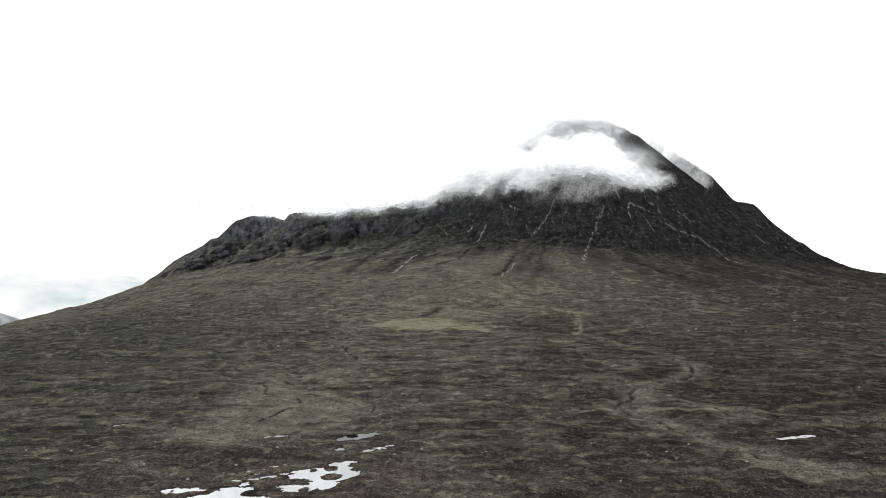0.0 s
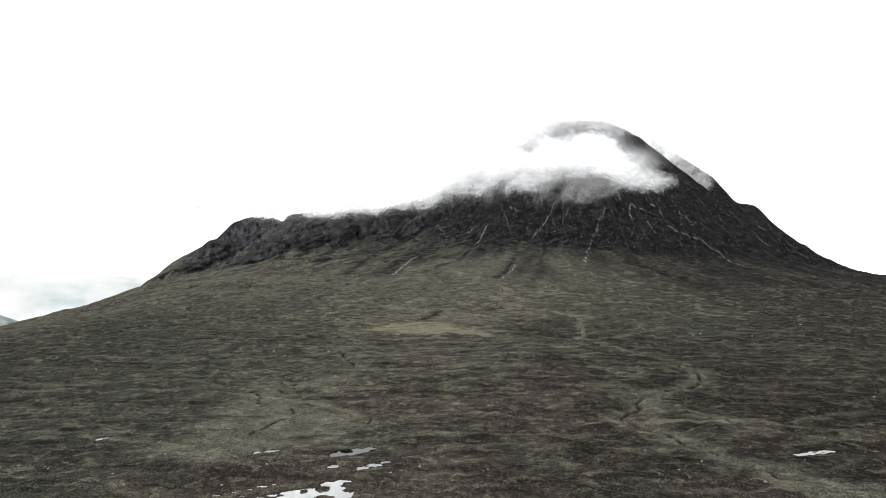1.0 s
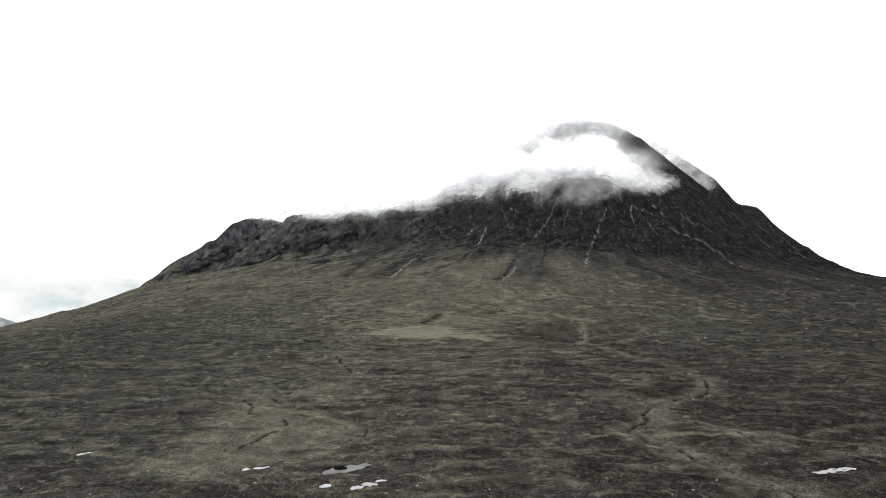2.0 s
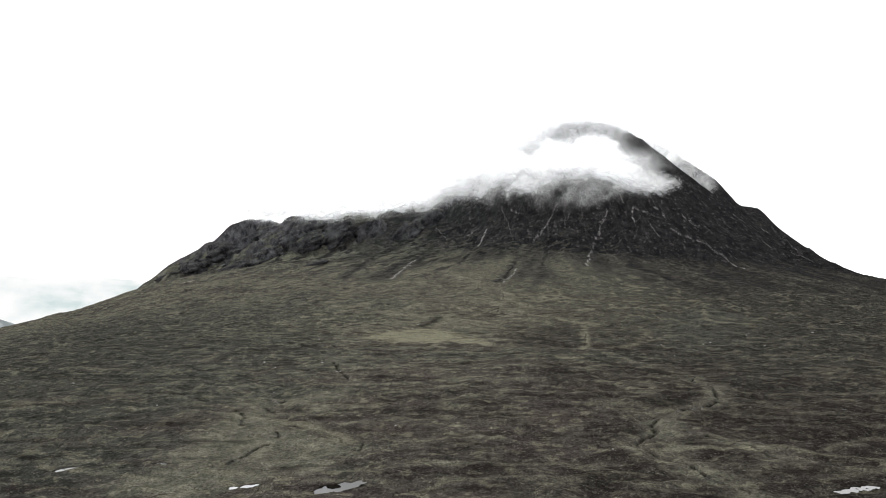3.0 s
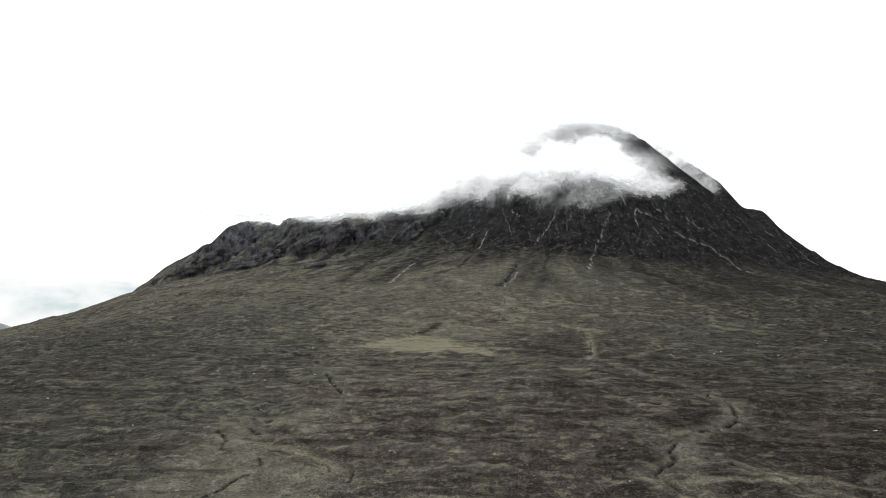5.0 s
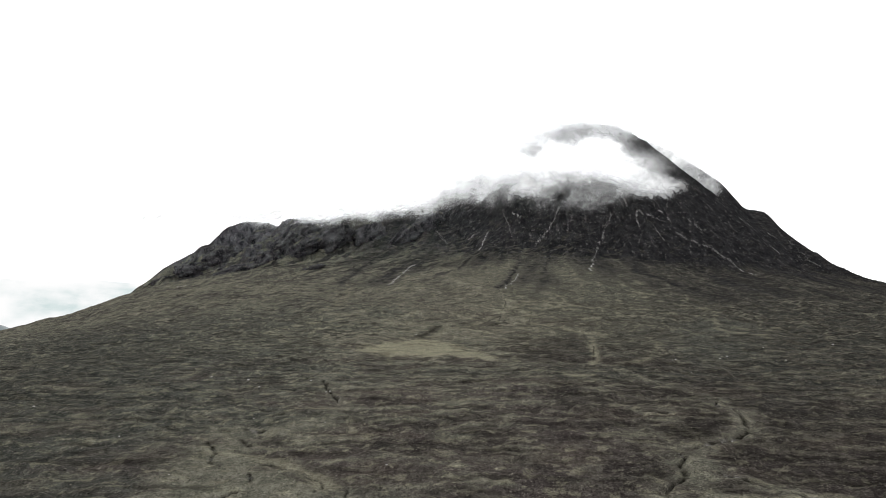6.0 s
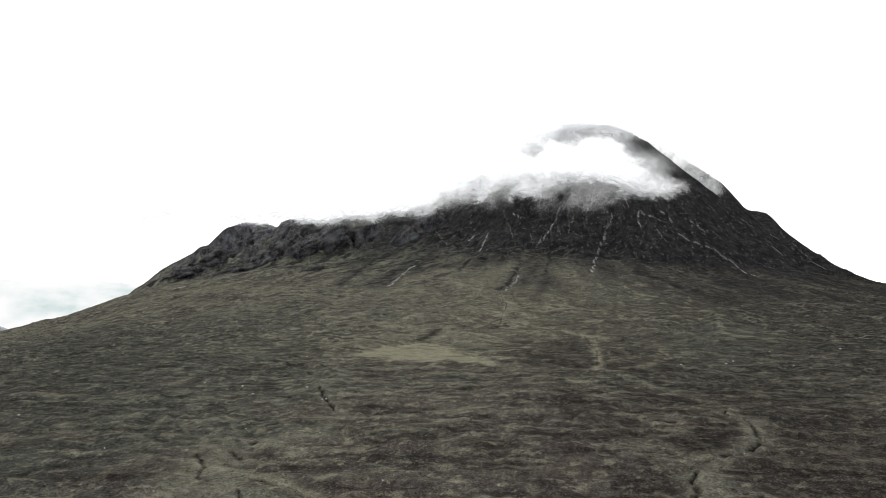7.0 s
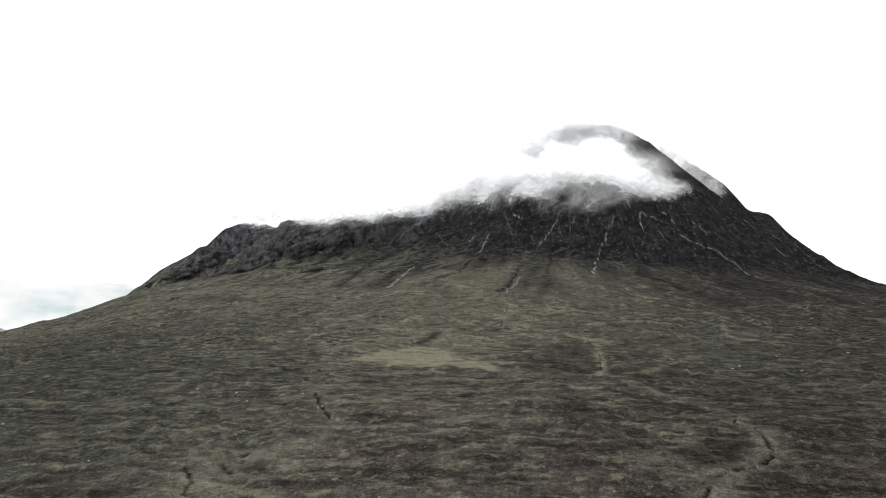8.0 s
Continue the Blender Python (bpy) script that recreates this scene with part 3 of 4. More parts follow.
def cover(x, y, z, steep):
    """What grows or lies where: grass, pale grass, bare peat, rock and scree, with relief shading mixed in."""
    high, q = np.full(np.shape(x), -900.0), y > 850
    high[q] = mountain_height(x[q], y[q], False) - moor_height(x[q], y[q], False)
    n1, n2 = rough(x / 140, y / 90, 4, 101), rough(x / 26, y / 14, 4, 111)
    fan = np.arctan2(x - 460, 3050 - y) * 1000
    n3 = rough(fan / 70, y / 420, 3, 115, 0.6)
    middle = step(430, 50, np.abs(x + 20 - 190 * step(700, 1400, y)) + 110 * n1) * step(330, 800, y)
    apron = step(-170, -10, high) * step(1000, 1500, y) * step(650, 250, x)
    green = 0.10 + 0.55 * n1 + 0.45 * n2 + 0.68 * middle + 0.30 * apron + 0.15 * step(0, -200, x) + 0.3 * step(0, -160, x) * step(1000, 1400, y)
    crags = step(-150, -420, x)
    rock = step(0.46, 0.80, steep + 0.25 * n2 + 0.2 * n1) * step(0, 30, high)
    lump = rough((x - 0.8 * (y - 2000)) / 58, y / 70, 4, 117, 0.55)
    rock = np.maximum(rock * (1 - crags), crags * step(-0.02, 0.13, (high - 95) / 260 + 0.60 * lump + 0.25 * n2 + 0.30 * (steep - 0.55)) * step(0, 55, high + 70 * lump))
    face = step(-80, 95, high + 95 * n3 + 26 * n2 - 62 + 80 * step(-430, -170, x)) * (1 - crags)
    rock = np.maximum(rock, face * (0.72 + 0.28 * step(-0.25, 0.2, n2)))
    gone = step(0.2, 0.7, rough(x / 40, y / 12, 4, 121))
    peat = gone * 0.5 * (1 - rock) * (1 - apron)
    # dark stony runnels that come down from the crags into the grass
    runs = step(0.40, 0.62, rough(fan / 22 + 0.2 * n2, y / 200, 3, 141, 0.6)) * step(-260, -60, high) * step(1150, 1500, y) * step(1300, 600, x)
    bands = step(0.0, 0.26, rough((x - 0.5 * (y - 2000)) / 26, y / 320, 3, 145, 0.6) + 0.12 * n2) * step(-150, -40, high) * step(70, -20, x) * step(1250, 1500, y)
    bands = bands * step(-0.15, 0.25, n1 + 0.6 * lump + 0.22)
    green = np.maximum(green, 0.8 * crags * (1 - rock) * step(-20, 40, high))
    rock = np.maximum(rock, 0.85 * bands)
    for line, wide in DARK_RUNS:
        q = around(x, y, line, 60)
        d = off_line(x[q] + 7 * n2[q], y[q], line)
        rock[q] = np.maximum(rock[q], 0.95 * np.exp(-(d / wide) ** 2) * step(-0.45, 0.05, n2[q] + 0.15))
    rock = np.maximum(rock, 0.5 * runs * step(-200, 40, high + 60 * n1))
    pale, lawn = np.zeros(np.shape(x)), np.zeros(np.shape(x))
    for ring, soft, much in PALE_PATCHES:
        pale = np.maximum(pale, much * in_patch(x, y, ring, soft))
    for ring, soft, much in OLIVE_PATCHES:
        lawn = np.maximum(lawn, much * in_patch(x, y, ring, soft))
    green = np.maximum(green, lawn)
    for line, wide, deep in BURNS:
        q = around(x, y, line, 40)
        d, bed = off_line(x[q], y[q], line), burn_bed(x[q], y[q], line, 1.2 * wide) * (0.55 + 0.45 * step(-0.5, 0.1, wavy(x[q] / 4.5, y[q] / 6, 57)))
        peat[q] = np.maximum(peat[q] * (1 - np.exp(-(d / 9) ** 2)), bed)
        green[q] = np.maximum(green[q], 0.8 * np.exp(-(d / (5 + 4 * wide)) ** 2) * (0.7 + 0.6 * n2[q]))
    for pool in POOLS:
        q = around(x, y, pool[0], 20)
        peat[q] = np.maximum(peat[q], 0.6 * np.exp(-(lobes(x[q], y[q], pool[0]) / 0.4) ** 2))
    hag = lobes(x + 1.2 * n2, y + n2, HAG)
    peat = np.maximum(peat, step(-0.05, 0.2, hag))
    heath = step(-40, 190, x + 120 * n1 + 40 * n2) * 0.9 + step(70, 330, -x + 120 * n1 + 40 * n2) * 0.65 + 0.4 * step(0.15, 0.5, n1) * step(-60, 100, x) + 0.35 * step(130, 280, x) * step(1100, 700, y)
    wx, wy = x + 20 * rough(x / 70, y / 70, 2, 171), y + 20 * rough(x / 70, y / 70, 2, 174)
    v, w = ribbed(wx / 62, wy / 52, 3, 177), ribbed(wx / 21, wy / 19, 3, 181)
    hum = moraine(x, y)
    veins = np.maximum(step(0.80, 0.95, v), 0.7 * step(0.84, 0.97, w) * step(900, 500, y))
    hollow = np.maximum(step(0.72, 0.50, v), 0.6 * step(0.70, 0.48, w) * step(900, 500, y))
    # plant cover also carries relief shading: backs of swells and moraine paler, hollows darker
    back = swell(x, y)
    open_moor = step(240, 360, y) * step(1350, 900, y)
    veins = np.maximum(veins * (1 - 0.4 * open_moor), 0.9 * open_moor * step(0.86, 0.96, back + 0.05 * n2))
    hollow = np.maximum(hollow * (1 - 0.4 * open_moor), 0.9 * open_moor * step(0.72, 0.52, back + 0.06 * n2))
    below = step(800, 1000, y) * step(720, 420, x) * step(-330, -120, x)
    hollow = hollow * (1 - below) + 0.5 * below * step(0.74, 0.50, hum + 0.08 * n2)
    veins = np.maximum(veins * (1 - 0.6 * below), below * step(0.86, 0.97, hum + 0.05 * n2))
    # low banks that run across the slope, relief shading in their cover: pale crest, dark foot
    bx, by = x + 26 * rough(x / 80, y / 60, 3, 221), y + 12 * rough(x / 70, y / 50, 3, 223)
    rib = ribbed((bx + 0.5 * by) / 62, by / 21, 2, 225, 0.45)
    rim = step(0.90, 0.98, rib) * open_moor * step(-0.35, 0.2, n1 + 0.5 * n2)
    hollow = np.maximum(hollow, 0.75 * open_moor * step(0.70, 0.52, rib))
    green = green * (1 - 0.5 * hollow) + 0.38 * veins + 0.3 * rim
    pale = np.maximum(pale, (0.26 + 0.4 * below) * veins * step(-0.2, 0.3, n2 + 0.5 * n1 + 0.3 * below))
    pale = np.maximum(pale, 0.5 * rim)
    for line, wide, much in SLOPE_BANKS + MORAINE_BANKS:
        q = around(x, y, line, 50)
        on = much * np.exp(-(off_line(x[q] + 4 * n2[q], y[q] + 6 * n2[q], line) / wide) ** 2) * step(-0.6, 0.1, n2[q])
        pale[q], green[q], hollow[q] = np.maximum(pale[q], on), np.maximum(green[q], on), hollow[q] * (1 - on)
    for line, wide, much in DARK_LINES:
        q = around(x, y, line, 40)
        on = much * np.exp(-(off_line(x[q] + 3 * n2[q], y[q] + 4 * n2[q], line) / wide) ** 2)
        peat[q], pale[q] = np.maximum(peat[q], on), pale[q] * (1 - on)
    # glints in the stream beds, painted pale by way of the scree mask
    painted_glint = np.zeros(np.shape(x))
    for line, wide, deep in BURNS:
        q = around(x, y, line, 40)
        painted_glint[q] = np.maximum(painted_glint[q], burn_bed(x[q], y[q], line, 1.3 * wide) * step(0.15, 0.4, rough(x[q] / 5, y[q] / 5, 2, 199)) * step(-0.1, 0.3, wavy(x[q] / 40, y[q] / 40, 198)))
        bank = np.exp(-((off_line(x[q], y[q], line) + 3 * n2[q]) / (4 + 4 * wide)) ** 2)
        heath[q], hollow[q] = heath[q] * (1 - bank), hollow[q] * (1 - bank)
        pale[q] = np.maximum(pale[q], 0.12 * bank * (y[q] < 720))
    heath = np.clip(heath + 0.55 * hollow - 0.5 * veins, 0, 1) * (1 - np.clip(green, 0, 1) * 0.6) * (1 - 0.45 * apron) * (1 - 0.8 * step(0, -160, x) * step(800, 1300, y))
    lines = step(0.90, 0.985, ribbed(wx / 17, wy / 14, 3, 187)) * step(-0.05, 0.3, n2 + 0.3) * (1 - rock)
    flecks = step(0.36, 0.54, rough(x / 11, y / 9, 4, 185, 0.6)) * (1 - rock)
    pale = np.maximum(pale, np.clip(0.5 * flecks * (1 - 0.5 * heath) + 0.16 * middle * step(700, 950, y) + 0.9 * lines * (0.4 + 0.6 * step(-0.3, 0.3, n1)), 0, 1))
    russet = 0.3 * step(0.2, 0.55, rough(x / 60, y / 50, 3, 191)) * step(900, 500, y)
    for pool in POOLS[:4]:
        q = around(x, y, pool[0], 40)
        russet[q] = np.maximum(russet[q], 0.75 * step(-4.5, -0.5, lobes(x[q], y[q], pool[0])) * step(-0.5, 0.1, n2[q]))
    sedge = 0.85 * step(40, 190, -x + 90 * n1 + 30 * n2) * (1 - 0.6 * step(1000, 1500, y)) + 0.7 * step(60, 220, x + 160 * n1) * step(420, 720, y) * step(0.5, -0.1, n2)
    heath, russet, hollow = heath * (1 - 0.9 * lawn), russet * (1 - 0.8 * lawn), hollow * (1 - lawn)
    for ring, soft, much in HEATHER_TRACTS:
        on = much * in_patch(x, y, ring, soft)
        heath, pale, green = np.maximum(heath, on), pale * (1 - 0.6 * on), green * (1 - on)
    for ring, soft, much in SEDGE_TRACTS:
        on = much * in_patch(x, y, ring, soft)
        sedge, heath, pale = np.maximum(sedge, on), heath * (1 - 0.7 * on), pale * (1 - 0.4 * on)
    pale = np.maximum(pale, 0.13 * lawn)
    sedge = np.clip(sedge, 0, 1) * (1 - 0.75 * lawn) * (1 - 0.6 * np.clip(veins, 0, 1)) * (1 - rock)
    track = np.minimum(off_line(x, y, TRACK), 2.5 * off_line(x, y, BANK))
    pale = np.maximum(pale, 0.55 * np.exp(-(track / 4.5) ** 2))
    scree = step(0.42, 0.62, rough(fan / 9 + 0.3 * n2, y / 50, 3, 151, 0.6)) * 0.3 * rock * step(0.1, 0.5, rough(x / 90, y / 90, 2, 153)) * step(20, 120, high) + 0.5 * step(0.55, 0.7, rough(x / 9, y / 9, 3, 161)) * rock * step(-40, 40, high)
    scree = np.maximum(scree, 0.8 * painted_glint)
    pale = np.maximum(pale, 0.26 * step(1150, 1500, y) * step(380, 0, x) * (1 - rock) * step(-0.5, 0.3, n1 + n2))
    return {k: np.clip(v, 0, 1) for k, v in (("green", green), ("pale", pale), ("peat", peat), ("rock", rock), ("scree", scree), ("heath", heath), ("russet", russet), ("sedge", sedge), ("weathered", step(-260, -480, x) * step(-10, 50, high)))}


# bearings: fine to the north, coarse behind
FINE = np.radians(np.linspace(-35, 35, 990))
BEARING = np.concatenate([FINE, np.radians(np.linspace(35, 325, 90))[1:-1]])
REACH = np.concatenate([np.linspace(0.5, 185, 40)[:-1], 1 / np.linspace(1 / 185, 1 / 600, 410)[:-1], 1 / np.linspace(1 / 600, 1 / 1250, 220),
                        np.linspace(1250, 1850, 140)[1:], np.linspace(1850, 2900, 46)[1:], np.linspace(2900, 4900, 16)[1:]])
r, b = np.meshgrid(REACH, BEARING, indexing="ij")
gx, gy = r * np.sin(b), r * np.cos(b)
gz = moor_height(gx, gy)
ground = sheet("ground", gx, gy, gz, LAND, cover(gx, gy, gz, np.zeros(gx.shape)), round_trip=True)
tagged(ground, "brown heather and grass moorland cut by peaty streams", "moorland", kind="structure")

r, b = np.meshgrid(np.concatenate([np.linspace(1300, 1700, 110), np.linspace(1700, 2850, 400)[1:], np.linspace(2850, 3700, 40)[1:]]), np.radians(np.linspace(-36, 40, 1000)), indexing="ij")
mx, my = r * np.sin(b), r * np.cos(b)
mz, flat = land_height(mx, my), moor_height(mx, my)
rise = mz - flat
inside = rise > 0.4
keep = inside[:-1, :-1] | inside[:-1, 1:] | inside[1:, 1:] | inside[1:, :-1]
steep = np.hypot(np.gradient(mz, axis=0) / np.gradient(r, axis=0), np.gradient(mz, axis=1) / (r * np.gradient(b, axis=1)))
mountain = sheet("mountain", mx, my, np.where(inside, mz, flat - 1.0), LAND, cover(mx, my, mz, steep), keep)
tagged(mountain, "dark craggy mountain with grassy lower slopes under cloud", "mountain", kind="thing")

# ---- far hills to the west ----
def far_hill(bearing0, bearing1, reach, base, top, seed):
    s, u = np.meshgrid(np.linspace(0, 1, 60), np.linspace(0, 1, 300), indexing="ij")
    a = np.radians(bearing0 + (bearing1 - bearing0) * u)
    crest = base + (top - base) * np.clip(np.sin(np.pi * np.clip(0.08 + 0.84 * u, 0, 1)), 0, 1) ** 0.7 * (1 + 0.10 * rough(u * 5, u * 0, 4, seed))
    d = reach + 500 * s - 250
    z = base + (crest - base) * np.sin(np.pi * np.clip(s, 0, 1))
    up = (z - base) / np.maximum(crest - base, 1)
    # haze painted into the colour: thicker westward, along the crest and at the foot
    haze_tint = 0.25 + 0.75 * step(0.35, 0.8, 1 - u) + 0.55 * rough(u * 16, up * 2.5, 4, seed + 20) + 0.7 * step(0.82, 1.0, up) + 0.6 * step(0.6, 0.1, up)
    ob = sheet("distant_hill", d * np.sin(a), d * np.cos(a), z, PAINTED_HAZE, {"haze_tint": np.clip(haze_tint, 0, 1)})
    return tagged(ob, "pale distant hill whitened by painted haze", "hill", kind="structure")


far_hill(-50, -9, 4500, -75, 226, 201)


def far_shoulder():
    s, u = np.meshgrid(np.linspace(0, 1, 14), np.linspace(0, 1, 90), indexing="ij")
    deg, d = -46 + 15 * u, 3700 + 300 * s
    a, top = np.radians(deg), np.minimum(-40 + 32 * np.maximum(-31 - deg, 0) ** 0.8, 120)
    z = -95 + (top + 95 + 4 * rough(u * 20, u * 0, 3, 231)) * np.sin(np.pi * s)
    ob = sheet("distant_shoulder", d * np.sin(a), d * np.cos(a), z, HAZE_GREY)
    return tagged(ob, "far hill shoulder beyond the moor, greyed by painted haze", "hill", kind="structure")


far_shoulder()

# ---- cloud on the mountain ----
# The underside of the cloud bank, and the height from which it hides the summit dome, from west to east.
CLOUD_BASE = [(-1250, 335), (-720, 335), (-606, 332), (-475, 321), (-217, 323), (-103, 335), (-23, 356), (90, 362), (185, 358), (281, 352), (411, 358), (510, 364), (591, 368), (650, 382), (700, 425), (1000, 700)]
DOME_VEIL = [(-1250, 380), (-300, 430), (0, 500), (137, 505), (209, 552), (265, 602), (342, 642), (420, 662), (510, 656), (560, 645), (600, 645), (640, 668), (700, 730), (1000, 900)]
# Billows: place along and up, half width, half height, strength.
PUFFS = [(405, 522, 104, 76, 0.98), (338, 515, 66, 62, 0.95), (466, 512, 74, 72, 0.98), (225, 482, 105, 48, 0.93), (160, 480, 120, 52, 0.85), (40, 500, 140, 80, 0.95), (546, 446, 60, 32, 0.93), (606, 416, 46, 24, 0.9), (644, 398, 34, 18, 0.7), (512, 470, 54, 40, 0.95), (430, 474, 84, 28, 0.6),
         (430, 430, 60, 26, 0.3), (550, 406, 80, 22, 0.3), (300, 425, 60, 26, 0.25), (190, 425, 70, 32, 0.35), (70, 420, 100, 44, 0.5)]


def billow(x, z, puffs, k, soft=0.62):
    """How thick the rounded billows of a cloud are over a sheet, 0 to 1."""
    wx, wz = x + 30 * rough(x / 120, z / 100, 5, 301, 0.6), z + 22 * rough(x / 105, z / 85, 5, 341, 0.6)
    curl = rough(x / 46, z / 38, 4, 391 + k, 0.6)
    open_air = np.ones(x.shape)
    for cx, cz, rx, rz, s in puffs:
        open_air = open_air * (1 - s * step(1.2, 1.2 - soft, np.hypot((wx - cx) / rx, (wz - cz) / rz) + 0.16 * curl))
    return 1 - open_air


def bank(x, z, k):
    """How thick the cloud bank is: closed in the west, thin and torn along its underside, clear over the spur."""
    lump, curl = rough(x / 95, z / 80, 5, 381, 0.6), rough(x / 34, z / 28, 4, 395 + k, 0.6)
    over = z - curve(CLOUD_BASE, x) + 26 * lump + 10 * curl
    east = step(-60, 120, x + 40 * lump)
    closed = (1 - east) * step(-16, 28, over)
    torn = east * step(670, 590, x) * np.clip((over - 4) / (130 + 70 * step(120, 320, x)) + 0.34 * lump + 0.24 * curl, 0, 0.88) * step(-16, 40, over) * step(570, 470, z)
    dome = step(-54, 44, z - curve(DOME_VEIL, x) + 24 * lump + 9 * curl)
    thin = (0.30 + 0.3 * curl + 0.3 * step(380, 240, x)) * step(505, 590, z + 20 * lump + 30 * step(380, 240, x)) * step(600, 520, x - 0.2 * (z - 500))
    wisps = 1 - 0.5 * np.clip(rough(x / 52, z / 60, 4, 431, 0.6) + 0.1, 0, 1) * step(520, 400, z) * east
    return (1 - (1 - closed) * (1 - torn) * (1 - dome) * (1 - np.clip(thin, 0, 1)) * (1 - billow(x, z, PUFFS, k))) * wisps


def cloud_thing(name, label, place, layers):
    cloud = new(name)
    cloud.location = place
    tagged(cloud, label, "cloud", kind="thing")
    for x, y, z, vapour in layers:
        q = vapour > 0.01
        layer = sheet("vapour", x - place[0], y - place[1], z - place[2], CLOUD, {"vapour": vapour}, q[:-1, :-1] | q[:-1, 1:] | q[1:, 1:] | q[1:, :-1])
        layer.parent = cloud


def summit_layer(k):
    z, x = np.meshgrid(np.linspace(300, 930, 120), np.linspace(-1250, 1000, 340), indexing="ij")
    y = 1850 + (z - 193) * 1.02 - 50 - 34 * k + 0.00016 * (x - 460) ** 2 + 14 * rough(x / 120, z / 120, 2, 401 + k)
    return x, y, z, 1 - (1 - 0.998 * bank(x, z, k)) ** 0.2


WISPS = [(760, 660, 90, 60, 0.95), (815, 590, 70, 80, 0.97), (880, 500, 60, 60, 0.93), (935, 450, 50, 34, 0.8), (860, 690, 150, 40, 0.8), (900, 600, 70, 60, 0.55), (950, 520, 50, 50, 0.5)]


def wisp_layer(k):
    z, x = np.meshgrid(np.linspace(380, 780, 90), np.linspace(640, 1100, 120), indexing="ij")
    y = 2440 + 55 * k + 0.1 * (x - 800) + 10 * rough(x / 90, z / 90, 2, 421 + k)
    return x, y, z, 1 - (1 - 0.96 * billow(x, z, WISPS, 5 + k, 0.9)) ** 0.333


cloud_thing("summit_cloud", "white cloud bank draped over the dark summit", (300, 2000, 400), [summit_layer(k) for k in range(5)])
cloud_thing("wisp_cloud", "thin white wisp of cloud between two ridges", (860, 2480, 500), [wisp_layer(k) for k in range(3)])

# ---- bog pools ----
def pieces(keep):
    """The separate patches of a grid of kept cells, the larger ones."""
    left, found = keep.copy(), []
    while left.any():
        patch = np.zeros(keep.shape, bool)
        patch[tuple(np.argwhere(left)[0])] = True
        while True:
            wider = patch.copy()
            wider[1:] |= patch[:-1]
            wider[:-1] |= patch[1:]
            wider[:, 1:] |= patch[:, :-1]
            wider[:, :-1] |= patch[:, 1:]
            wider &= left
            if (wider == patch).all():
                break
            patch = wider
        left &= ~patch
        if patch.sum() > 12:
            found.append(patch)
    return found


def bog_pool(pool, level, label, water):
    xs, ys = [c[0] for c in pool[0]], [c[1] for c in pool[0]]
    rx, ry = max(c[2] for c in pool[0]) + 1.5, max(c[3] for c in pool[0]) + 1.5
    cell = 0.25 if len(pool[0]) > 3 else 0.12
    y, x = np.meshgrid(np.arange(min(ys) - ry, max(ys) + ry, cell * 1.6), np.arange(min(xs) - rx, max(xs) + rx, cell), indexing="ij")
    wet = in_water(x, y, pool) > -0.05
    for patch in pieces(wet[:-1, :-1] | wet[1:, 1:]):
        cx, cy = x[:-1, :-1][patch].mean(), y[:-1, :-1][patch].mean()
        ob = sheet("bog_pool", x - cx, y - cy, np.zeros(x.shape), water, None, patch)
        ob.location = (cx, cy, level)
        tagged(ob, label if patch.sum() > 900 else "small still bog pool reflecting the white sky", "pool", "bog pools on the moor")


for pool, level in zip(POOLS, POOL_LEVEL):
    bog_pool(pool, level, "broad still bog pool with dark peat islets and ragged shores", RUFFLED if pool is MID_POOLS[0] else WATER)


# ---- scree chutes: pale loose stones lying in the gullies ----
def rubble(name, centres, sizes, seed, material, label, parent=None, sink=0.25):
    """Loose stones, each a squat uneven block, joined in one mesh."""
    rng = np.random.default_rng(seed)
    n = len(centres)
    corner = np.array([(1, 0, 0), (0.3, 0.95, 0), (-0.8, 0.6, 0), (-0.85, -0.5, 0), (0.25, -1, 0), (0.1, 0.05, 0.8)])
    turn, stretch = rng.uniform(0, 2 * np.pi, n), rng.uniform(0.6, 1.3, (n, 6, 1))
    p = corner[None] * stretch * sizes[:, None, None]
    x = p[..., 0] * np.cos(turn)[:, None] - p[..., 1] * np.sin(turn)[:, None]
    y = p[..., 0] * np.sin(turn)[:, None] + p[..., 1] * np.cos(turn)[:, None]
    points = np.stack([x + centres[:, None, 0], y + centres[:, None, 1], p[..., 2] + centres[:, None, 2] - sink * sizes[:, None]], -1).reshape(-1, 3)
    fan = np.array([(0, 1, 5), (1, 2, 5), (2, 3, 5), (3, 4, 5), (4, 0, 5)])
    tris = (fan[None] + 6 * np.arange(n)[:, None, None]).reshape(-1, 3)
    me = bpy.data.meshes.new(name)
    me.vertices.add(len(points)), me.loops.add(tris.size), me.polygons.add(len(tris))
    me.vertices.foreach_set("co", points.astype(np.float32).ravel())
    me.loops.foreach_set("vertex_index", tris.astype(np.int32).ravel())
    me.polygons.foreach_set("loop_start", np.arange(0, tris.size, 3, dtype=np.int32))
    me.update()
    me.validate()
    me.materials.append(material)
    ob = new(name, me)
    if parent:
        ob.parent = parent
    if label:
        tagged(ob, label)
    return ob


